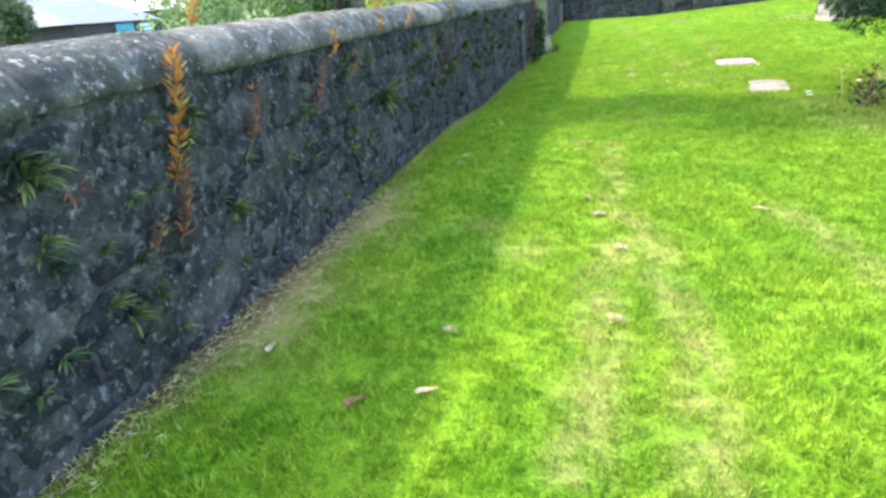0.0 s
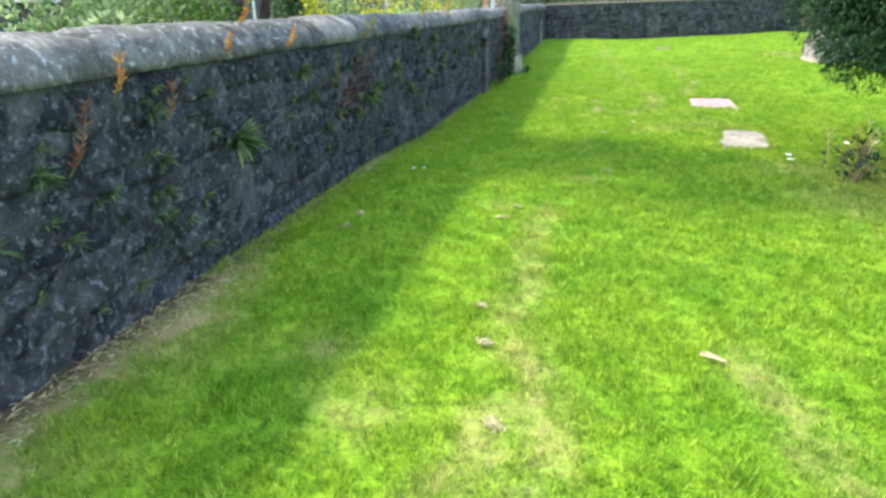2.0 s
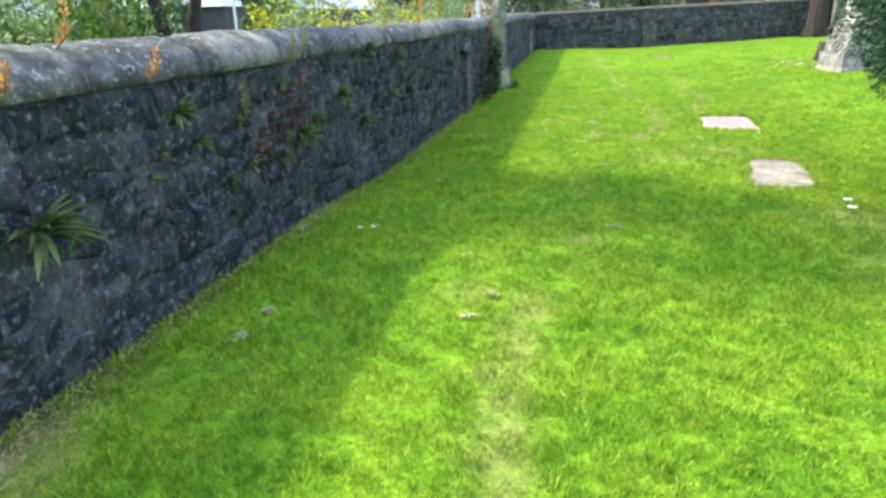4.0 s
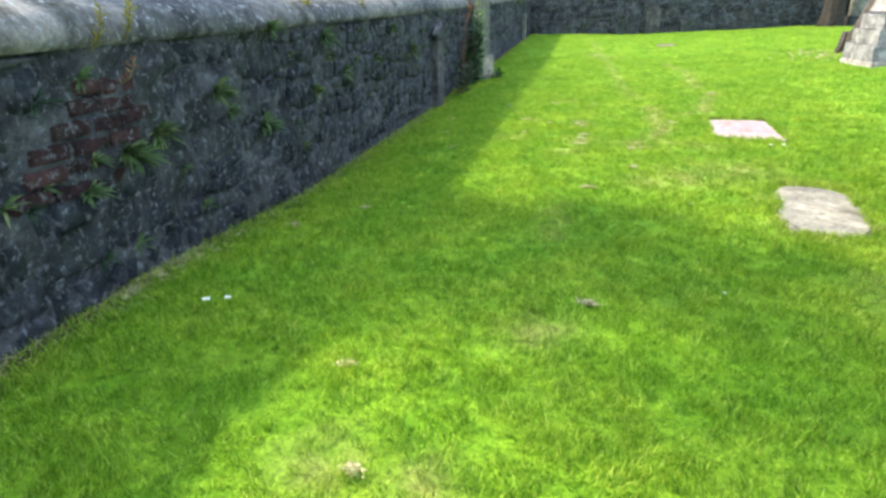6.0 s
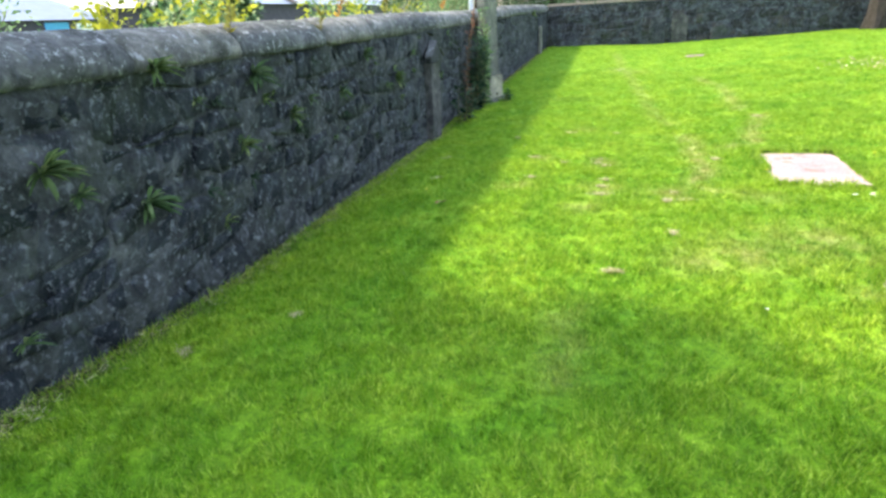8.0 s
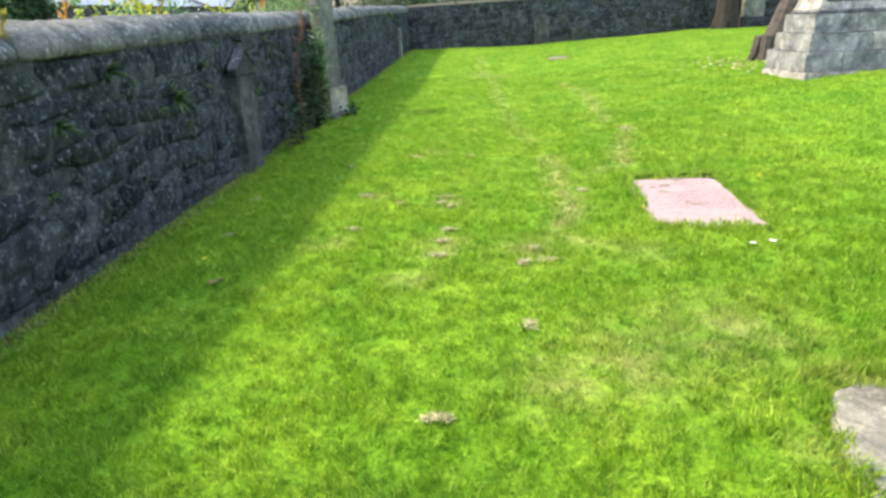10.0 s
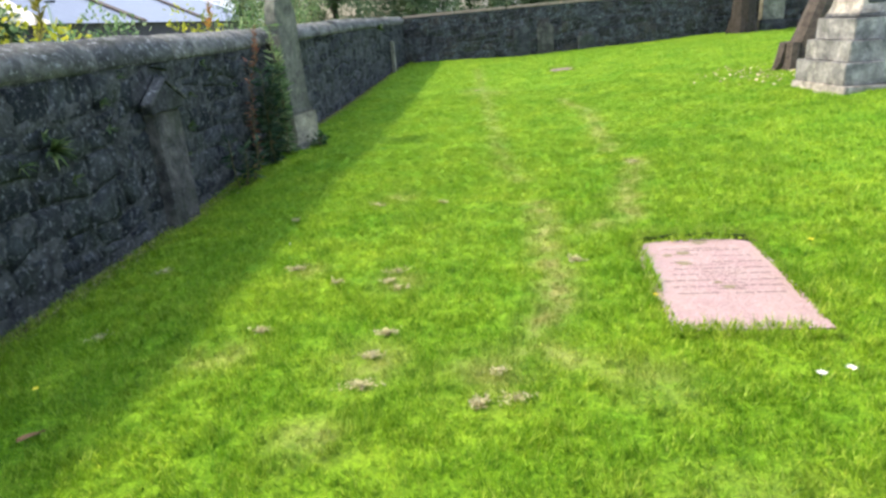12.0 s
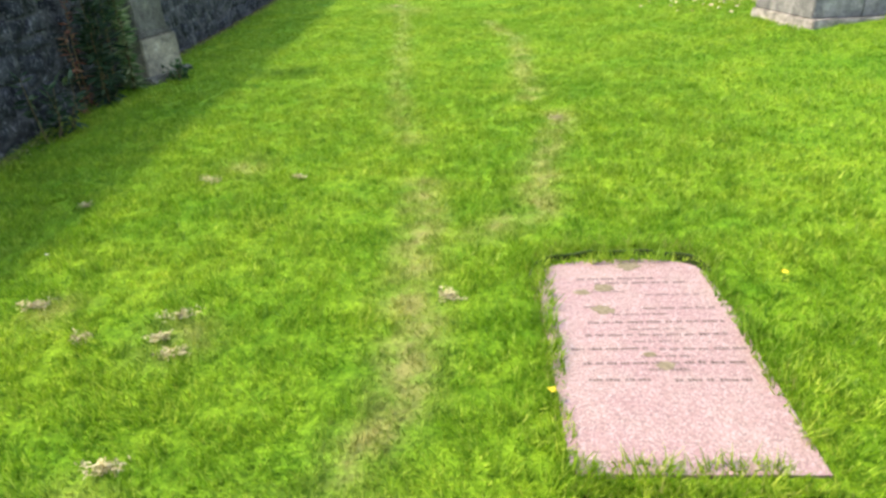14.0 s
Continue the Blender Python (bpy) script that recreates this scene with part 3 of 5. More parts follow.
rough_face("pointing", wall_west, 34.0, lambda a: WALL_H + 0.008 + wall_lift(a - 4.0), lambda d, a, b: np.stack([d - 0.005, a - 4.0, b], -1), 1)
rough_face("pointing", wall_north, 19.0, lambda a: 1.5 + 0.48 * a / 19.0, lambda d, a, b: np.stack([a, 30.0 - d, b], -1), 2)


def stone_arrays(rng, quad):
    """One rough angular stone filling a four-cornered bed on the wall's face (corners along, up), its face to +x."""
    pts = []
    for k in range(4):
        (a0, b0), (a1, b1) = quad[k], quad[(k + 1) % 4]
        n = 3 if k % 2 == 0 else 2
        for i in range(n):
            s = (i + (rng.uniform(-0.2, 0.2) if i else 0.0)) / n
            pts.append((a0 + (a1 - a0) * s, b0 + (b1 - b0) * s))
    ca, cb = sum(p[0] for p in pts) / len(pts), sum(p[1] for p in pts) / len(pts)
    half = 0.5 * min(abs(quad[1][0] - quad[0][0]), abs(quad[2][1] - quad[1][1]))
    cut = 1 - min(0.3, rng.uniform(0.004, 0.012) / max(half, 0.02))
    ring = []
    for a, b in pts:
        k = cut * (1 if rng.random() < 0.7 else rng.uniform(0.82, 0.95))
        ring.append((ca + (a - ca) * k, cb + (b - cb) * k))
    k = len(ring)
    proud = rng.uniform(-0.008, 0.014)
    tilt_a, tilt_b = rng.uniform(-0.05, 0.05), rng.uniform(-0.06, 0.06)
    V = [(-0.06, a, b) for a, b in ring]
    V += [(proud - 0.007 + rng.uniform(-0.004, 0.004), a, b) for a, b in ring]
    for a, b in ring:
        a2, b2 = ca + (a - ca) * rng.uniform(0.6, 0.85), cb + (b - cb) * rng.uniform(0.6, 0.85)
        V.append((proud + 0.004 + rng.uniform(-0.004, 0.006) + tilt_a * (a2 - ca) + tilt_b * (b2 - cb), a2, b2))
    V.append((proud + rng.uniform(0.002, 0.012), ca + rng.uniform(-0.2, 0.2) * half, cb + rng.uniform(-0.2, 0.2) * half))
    F = []
    for r in (0, k):
        for i in range(k):
            q = (i + 1) % k
            F += [(r + i, r + q, r + k + q), (r + i, r + k + q, r + k + i)]
    F += [(2 * k + i, 2 * k + (i + 1) % k, 3 * k) for i in range(k)]
    return np.array(V, float), np.array(F)


def courses(rng, a0, a1, z_top, mean_h=0.15, mean_w=0.22):
    """Beds of random rubble: stretches of wall with courses of their own, joints slanting."""
    quads = []
    a = a0
    while a < a1 - 0.01:
        b = min(a + rng.uniform(0.7, 1.8), a1)
        if a1 - b < 0.4:
            b = a1
        zs = [-0.08]
        while zs[-1] < z_top - 0.05:
            zs.append(min(zs[-1] + rng.uniform(0.5, 1.7) * mean_h, z_top))
        if z_top - zs[-1] > 0:
            zs[-1] = z_top
        f = [rng.uniform(0, 6.3) for _ in zs]
        line = lambda n, s: zs[n] + (0 if n in (0, len(zs) - 1) else 0.034 * math.sin(s * 5.1 + f[n]) + 0.016 * math.sin(s * 13 + f[n] * 2))  # noqa: E731
        for n in range(len(zs) - 1):
            cuts = [a]
            while cuts[-1] < b - 0.05:
                cuts.append(min(cuts[-1] + rng.uniform(0.4, 2.2) * mean_w, b))
            slant = [0 if k in (0, len(cuts) - 1) else rng.uniform(-0.055, 0.055) for k in range(len(cuts))]
            for k in range(len(cuts) - 1):
                l0, l1, r0, r1 = cuts[k] - slant[k], cuts[k] + slant[k], cuts[k + 1] - slant[k + 1], cuts[k + 1] + slant[k + 1]
                quads.append([(l0, line(n, l0)), (r0, line(n, r0)), (r1, line(n + 1, r1)), (l1, line(n + 1, l1))])
        a = b
    return quads


BRICKS = [(7.98, 1.0), (8.16, 0.98), (7.92, 0.92), (8.12, 0.9), (8.26, 0.83), (7.8, 0.83), (8.04, 0.82), (7.66, 0.75), (7.9, 0.74), (8.14, 0.74), (7.62, 0.66), (7.84, 0.66), (7.52, 0.58), (7.76, 0.56), (7.98, 0.56)]


def near_brick(a, z):
    return any(abs(a - by) < 0.2 and abs(z - bz) < 0.07 for by, bz in BRICKS)


COPES = [-3.9, -2.6, -1.4, -0.2, 1.1, 2.45, 3.4, 4.77, 6.15, 7.1, 8.35, 9.6, 10.6, 11.84, 12.9, 14.2, 15.3, 16.3, 17.5, 18.9, 20.1, 21.4, 22.6, 23.9, 25.2, 26.4, 27.7, 28.9, 30.4]


def coping_stone(rng, y0, y1):
    """A half-round weathered coping stone."""
    prof = [(0.012, 0.0), (0.03, 0.012), (0.036, 0.045), (0.026, 0.09), (-0.004, 0.135), (-0.05, 0.172), (-0.12, 0.2), (-0.2, 0.212), (-0.28, 0.205), (-0.36, 0.178), (-0.43, 0.13), (-0.47, 0.07), (-0.48, 0.0)]
    n, k = 14, len(prof)
    off = rng.uniform(-0.012, 0.012), rng.uniform(-0.008, 0.012)
    bm = bmesh.new()
    secs = []
    for i in range(n + 1):
        t = i / n
        y = y0 + 0.006 + (y1 - y0 - 0.012) * t
        end = min(i, n - i)
        pinch = 0.93 if end == 0 else (0.985 if end == 1 else 1.0)
        ring = []
        for x, z in prof:
            d = 0.015 * noise.noise(Vector((x * 7, y * 4, z * 7 + 3))) + 0.014 * noise.noise(Vector((x * 21, y * 17, z * 20)))
            cx, cz = -0.21, 0.0
            ring.append(bm.verts.new((cx + (x - cx) * pinch + off[0] + d, y, WALL_H + 0.004 + float(wall_lift(y)) + off[1] * (z > 0) + z * (pinch + d * 3))))
        secs.append(ring)
    for a, b in zip(secs, secs[1:]):
        for j in range(k - 1):
            bm.faces.new((a[j], a[j + 1], b[j + 1], b[j]))
    bm.faces.new(secs[0])
    bm.faces.new(secs[-1][::-1])
    bmesh.ops.recalc_face_normals(bm, faces=bm.faces[:])
    ob = obj("coping_stone", bm, M_COPE, wall_west, smooth=True)
    return ob


crng = random.Random(21)
for a, b in zip(COPES, COPES[1:]):
    coping_stone(crng, a, b)

# thin coping along the far wall
for i in range(12):
    bm = bmesh.new()
    x0, x1 = -0.02 + i * 1.585, -0.02 + (i + 1) * 1.585
    box(bm, x0 + 0.004, 29.96, 0, x1 - 0.004, 30.5, 0.075, 0.03)
    for v in bm.verts:
        v.co.z += 1.502 + 0.48 * (v.co.x / 19.0)
    obj("coping_stone", bm, M_FARCOPE, wall_north)


# ---- flat slabs and monuments ----
SLOPE = {}


def bed_frame(i):
    cx, cy, hw, hl, turn = BEDS[i]
    slope = math.degrees(math.atan(float(height(cx + 0.3, cy) - height(cx - 0.3, cy)) / 0.6))
    SLOPE[i] = slope
    return cx, cy, hw, hl, turn, float(height(cx, cy))


def pink_slab():
    cx, cy, hw, hl, turn, z = bed_frame(0)
    thing = empty("grave_slab", (cx, cy, z - 0.006))
    thing.rotation_euler = (0, -radians(SLOPE[0]), radians(turn))
    arc = [(0.5 * (hw - 0.025 - (-hw + 0.01)) * math.cos(a) - 0.008, 0.5 + 0.115 * math.sin(a)) for a in np.linspace(0.3, math.pi - 0.12, 13)]
    pts = [(-hw - 0.002, -hl - 0.015), (hw - 0.015, -hl - 0.015), (hw, 0.2), (hw - 0.02, 0.47)] + arc + [(-hw - 0.014, 0.49)]
    bm = bmesh.new()
    prism(bm, pts, -0.06, 0.012, 0.016)
    obj("slab", bm, M_GRANITE, thing)
    rng = random.Random(4)
    # lines of worn lettering: distance up the stone, left end, right end
    lines = [(0.43, -0.2, 0.12), (0.395, -0.13, 0.24), (0.33, -0.22, -0.02), (0.3, 0.05, 0.26), (0.22, -0.2, -0.1), (0.205, 0.02, 0.29), (0.165, -0.1, 0.1), (0.115, -0.2, 0.29), (0.07, -0.06, 0.14), (0.035, -0.22, 0.3), (-0.005, -0.06, 0.1), (-0.045, -0.28, -0.02), (-0.05, 0.02, 0.31), (-0.09, -0.05, 0.11), (-0.125, -0.25, 0.28), (-0.16, -0.04, 0.1), (-0.21, -0.245, -0.02), (-0.215, 0.03, 0.27)]
    for y, x, x1 in lines:
        bm = bmesh.new()
        tall = 0.0075 if x1 - x > 0.25 or y < -0.1 else 0.005
        while x < x1:
            ww = min(rng.uniform(0.022, 0.06), x1 - x)
            if ww > 0.012:
                k = x
                while k < x + ww - 0.004:
                    lw = rng.uniform(0.006, 0.012)
                    yy = y + rng.uniform(-0.001, 0.001)
                    box(bm, k, yy - tall, 0.0122, min(k + lw, x + ww), yy + tall * rng.uniform(0.4, 1.0), 0.0129)
                    k += lw + 0.003
            x += ww + 0.013
        obj("inscription_line", bm, M_LETTER, thing, "worn dark lettering")
    for mx, my, mr in ((-0.13, 0.2, 0.04), (0.03, 0.53, 0.045), (-0.19, 0.33, 0.03), (0.02, -0.14, 0.03), (-0.02, -0.08, 0.02), (-0.1, 0.36, 0.04)):
        bm = bmesh.new()
        bmesh.ops.create_icosphere(bm, subdivisions=3, radius=1.0)
        for v in bm.verts:
            k = 1 + 0.7 * noise.noise(v.co * 2.5 + Vector((mx * 30, my * 30, 0)))
            v.co = Vector((mx + v.co.x * mr * k, my + v.co.y * mr * 0.7 * k, 0.0115 + max(0, v.co.z) * 0.004 * k))
        obj("moss_patch", bm, M_MOSS, thing, "dry olive moss patch")
    tagged(thing, "pink granite grave slab lying flat in the grass", "grave slab")
    # the cut edge of the turf standing above the slab at its head, coloured dark for its shade
    rim = [(-hw - 0.03, 0.44)] + [(x * 1.03, y + 0.012) for x, y in arc[::-1]] + [(hw + 0.004, 0.44)]
    bm = bmesh.new()
    rows = []
    for k, (x, y) in enumerate(rim):
        n = Vector((x * 0.35, max(y - 0.25, 0.0) * 1.4, 0))
        n = n.normalized() if n.length > 1e-4 else Vector((-1, 0, 0))
        top = 0.036 + 0.006 * math.sin(k * 2.3) if 0 < k < len(rim) - 1 else 0.01
        rows.append([bm.verts.new((x, y, -0.03)), bm.verts.new((x + n.x * 0.004, y + n.y * 0.004, top)), bm.verts.new((x + n.x * 0.015, y + n.y * 0.02, top * 0.9)), bm.verts.new((x + n.x * 0.04, y + n.y * 0.08, -0.02))])
    for p, q in zip(rows, rows[1:]):
        for k in range(3):
            bm.faces.new((p[k], q[k], q[k + 1], p[k + 1]))
    ob = obj("turf_edge", bm, M_TURFCUT)
    ob.matrix_world = pose(cx, cy, z - 0.006, 0, -SLOPE[0], turn)
    tagged(ob, "cut turf edge round the head of the grave slab, darkened for shade", "turf", kind="stuff")


def outline(rng, hw, hl, wob, k=26, power=3.2):
    pts = []
    for i in range(k):
        a = 2 * math.pi * i / k
        c, s = math.cos(a), math.sin(a)
        r = (abs(c) ** power + abs(s) ** power) ** (-1 / power) * (1 + rng.uniform(-wob, wob))
        pts.append((hw * r * c, hl * r * s))
    return pts


def flat_stone(i, name, mat, label, seed, top=0.02, power=3.2):
    cx, cy, hw, hl, turn, z = bed_frame(i)
    rng = random.Random(seed)
    bm = bmesh.new()
    prism(bm, outline(rng, hw, hl, 0.03, 34, power), -0.06, top, 0.014)
    bmesh.ops.triangulate(bm, faces=bm.faces[:])
    ob = obj(name, bm, mat)
    ob.matrix_world = pose(cx, cy, z, 0.4, -SLOPE[i], turn)
    tagged(ob, label, "stone slab")


def headstone():
    """Round-topped headstone on a plinth beside the wall, its face turned from the wall."""
    gz = float(height(0.45, 17.5))
    thing = empty("headstone", (0.24, 17.75, gz))
    thing.rotation_euler = (0, 0, radians(-12))
    bm = bmesh.new()
    box(bm, -0.13, -0.3, -0.1, 0.13, 0.3, 0.40, 0.01, 0.05)
    bmesh.ops.subdivide_edges(bm, edges=bm.edges[:], cuts=3, use_grid_fill=True)
    for v in bm.verts:
        v.co += 0.006 * noise.noise_vector(v.co * 9)
    obj("plinth", bm, M_HEAD, thing)
    bm = bmesh.new()
    box(bm, -0.118, -0.29, 0.395, 0.118, 0.29, 0.45, 0.028)
    obj("plinth_cap", bm, M_HEAD, thing, "worn pale plinth rim")
    bm = bmesh.new()
    box(bm, -0.2, -0.38, -0.1, 0.22, 0.38, 0.05, 0.03)
    obj("footing", bm, M_HEAD, thing)
    side = [(0.245, 0.44), (0.24, 0.6), (0.235, 0.9), (0.232, 1.2), (0.23, 1.42)]
    side += [(0.245, 1.45), (0.252, 1.5)] + [(0.25 * math.cos(a), 1.52 + 0.33 * math.sin(a)) for a in np.linspace(0.12, math.pi / 2, 9)]
    loop = side + [(-y, z) for y, z in side[::-1][1:]]
    bm = bmesh.new()
    f = bm.faces.new([bm.verts.new((-0.075, y, z)) for y, z in loop])
    r = bmesh.ops.extrude_face_region(bm, geom=[f])
    for v in r["geom"]:
        if isinstance(v, bmesh.types.BMVert):
            v.co.x = 0.075
    bmesh.ops.recalc_face_normals(bm, faces=bm.faces[:])
    bmesh.ops.bevel(bm, geom=[e for e in bm.edges if abs(e.verts[0].co.x - e.verts[1].co.x) < 1e-4], offset=0.012, segments=2, affect="EDGES")
    for v in bm.verts:
        v.co.x -= 0.03 * (v.co.z - 0.4)
    obj("stone", bm, M_HEAD, thing)
    tagged(thing, "mossy round-topped headstone on a plinth beside the wall", "headstone")


def stele():
    gz = float(height(0.1, 14.75))
    thing = empty("grave_stele", (0.065, 14.84, gz + 0.1))
    bm = bmesh.new()
    box(bm, -0.09, -0.22, -0.25, 0.025, 0.22, 0.86, 0.012, 0.02)
    obj("shaft", bm, M_STELE, thing)
    bm = bmesh.new()
    loop = [(-0.27, 0.862), (0.27, 0.862), (0.29, 0.92), (0.0, 1.1), (-0.29, 0.92)]
    f = bm.faces.new([bm.verts.new((-0.03, y, z)) for y, z in loop])
    r = bmesh.ops.extrude_face_region(bm, geom=[f])
    for v in r["geom"]:
        if isinstance(v, bmesh.types.BMVert):
            v.co.x = 0.052
    bmesh.ops.recalc_face_normals(bm, faces=bm.faces[:])
    bmesh.ops.bevel(bm, geom=bm.edges[:], offset=0.01, segments=1, affect="EDGES")
    obj("gabled_head", bm, M_STELE, thing)
    for sgn in (-1, 1):
        bm = bmesh.new()
        box(bm, -0.03, 0.0, 0.0, 0.066, 0.345, 0.028, 0.008)
        bmesh.ops.rotate(bm, verts=bm.verts[:], cent=(0, 0, 0), matrix=Matrix.Rotation(-math.atan2(0.18, 0.29), 3, "X"))
        for v in bm.verts:
            v.co = Vector((v.co.x, sgn * v.co.y, v.co.z + 1.104))
        if sgn < 0:
            bmesh.ops.reverse_faces(bm, faces=bm.faces[:])
        obj("raking_moulding", bm, M_COPE, thing, "pale worn edge of the gable")
    tagged(thing, "small dark gabled gravestone set against the wall", "gravestone")


def monument():
    thing = empty("stone_monument", (7.569, 18.286, 0.27))
    thing.rotation_euler = (0, 0, radians(7))

    def tier(name, hx, hy, z0, z1, bevel=0.012, cuts=(), south=0.0):
        xs = [-hx] + [c * hx for c in cuts] + [hx]
        for i, (x0, x1) in enumerate(zip(xs, xs[1:])):
            bm = bmesh.new()
            box(bm, x0 + (0.003 if i else 0), -hy - south, z0, x1, hy, z1, bevel)
            bmesh.ops.subdivide_edges(bm, edges=[e for e in bm.edges if e.calc_length() > 0.3], cuts=5, use_grid_fill=True)
            for v in bm.verts:
                v.co += 0.0035 * noise.noise_vector(v.co * 6 + Vector((z0 * 9, i, 0)))
            obj(name, bm, M_MONUMENT, thing)

    tier("base_course", 0.82, 0.53, -0.35, 0.085, 0.012, (0.1,), 0.04)
    tier("step", 0.8, 0.50, 0.087, 0.345, 0.01, (-0.35, 0.45))
    tier("step", 0.735, 0.44, 0.347, 0.585, 0.01, (0.2,))
    tier("step", 0.67, 0.375, 0.587, 0.835, 0.01, (-0.1,))
    tier("moulding", 0.625, 0.335, 0.837, 0.885, 0.02)
    bm = bmesh.new()
    rings = []
    for h, z in ((0.6, 0.887), (0.588, 0.92), (0.57, 0.98), (0.56, 1.06), (0.545, 1.4), (0.53, 2.2)):
        rings.append([bm.verts.new((sx * h, sy * (h - 0.285), z)) for sx, sy in ((-1, -1), (1, -1), (1, 1), (-1, 1))])
    for p, q in zip(rings, rings[1:]):
        for k in range(4):
            bm.faces.new((p[k], p[(k + 1) % 4], q[(k + 1) % 4], q[k]))
    bm.faces.new(rings[-1])
    bm.faces.new(rings[0][::-1])
    bmesh.ops.bevel(bm, geom=[e for e in bm.edges if abs(e.verts[0].co.z - e.verts[1].co.z) > 0.02], offset=0.012, segments=2, affect="EDGES")
    obj("die", bm, M_MONUMENT, thing)
    # dark sheet across the die's south face, that face's shade painted into it
    bm = bmesh.new()
    box(bm, -0.5, -0.292, 0.99, 0.5, -0.255, 2.12, 0.006)
    obj("shaded_inscription_panel", bm, M_PANEL, thing, "dark grey inscription panel, the south face's shade in its colour")
    tier("cornice", 0.62, 0.34, 2.202, 2.34, 0.04)
    tagged(thing, "stepped pale stone monument on the lawn", "monument")


def wall_memorial(x, y, w, h, d, label, mat=M_HEAD, axis="x"):
    bm = bmesh.new()
    z0 = float(height(x, y)) - 0.05
    pts = [(-w / 2, 0), (w / 2, 0)] + [(w / 2 * math.cos(a), h - w * 0.35 + w * 0.35 * math.sin(a)) for a in np.linspace(0, math.pi, 9)]
    f = bm.faces.new([bm.verts.new((u, 0, z)) for u, z in pts])
    r = bmesh.ops.extrude_face_region(bm, geom=[f])
    for v in r["geom"]:
        if isinstance(v, bmesh.types.BMVert):
            v.co.y = -d
    bmesh.ops.recalc_face_normals(bm, faces=bm.faces[:])
    bmesh.ops.bevel(bm, geom=bm.edges[:], offset=0.008, segments=1, affect="EDGES")
    ob = obj("gravestone", bm, mat)
    ob.matrix_world = pose(x, y, z0, 0, 0, 0 if axis == "x" else 90)
    tagged(ob, label, "gravestone")


pink_slab()
flat_stone(1, "stone_slab", M_ROUGH, "pale weathered stone slab sunk in the grass", 3, 0.012, 2.7)
flat_stone(2, "stone_slab", M_LITTERSTONE, "sunken flat stone strewn with brown leaf litter", 8, 0.004, 2.8)
flat_stone(3, "stone_slab", M_LITTERSTONE, "small brown stone slab flush with the lawn", 9, 0.012, 4)
headstone()
stele()
monument()
wall_memorial(3.6, 29.93, 0.5, 0.95, 0.06, "dark square-shouldered gravestone against the far wall", M_STELE)
wall_memorial(4.3, 29.93, 0.48, 0.95, 0.07, "weathered gravestone leaning on the far wall", M_STELE2)
wall_memorial(5.5, 29.93, 0.46, 0.5, 0.1, "short broken gravestone by the far wall", M_STELE)
wall_memorial(0.05, 27.0, 0.16, 0.85, 0.09, "narrow pale stone post against the wall", M_HEAD, "y")


def tall_tomb():
    thing = empty("wall_tomb", (10.65, 29.6, float(height(10.65, 29.6))))
    bm = bmesh.new()
    box(bm, -0.36, -0.2, -0.1, 0.36, 0.2, 0.3, 0.02)
    obj("plinth", bm, M_STELE, thing)
    bm = bmesh.new()
    box(bm, -0.3, -0.14, 0.302, 0.3, 0.14, 1.45, 0.015)
    obj("panel", bm, M_HEAD, thing)
    bm = bmesh.new()
    box(bm, -0.36, -0.18, 1.452, 0.36, 0.18, 1.6, 0.03)
    obj("cornice", bm, M_HEAD, thing)
    tagged(thing, "tall grey tomb panel with cornice by the far wall", "tomb")


tall_tomb()


# ---- trees and shrubs ----
def leaf_object(name, V, F, mat, parent=None, label=""):
    me = np_mesh(name, V, F, mat)
    ob = new(name, me)
    ob.parent = parent
    if label:
        ob["label"] = label
    return ob


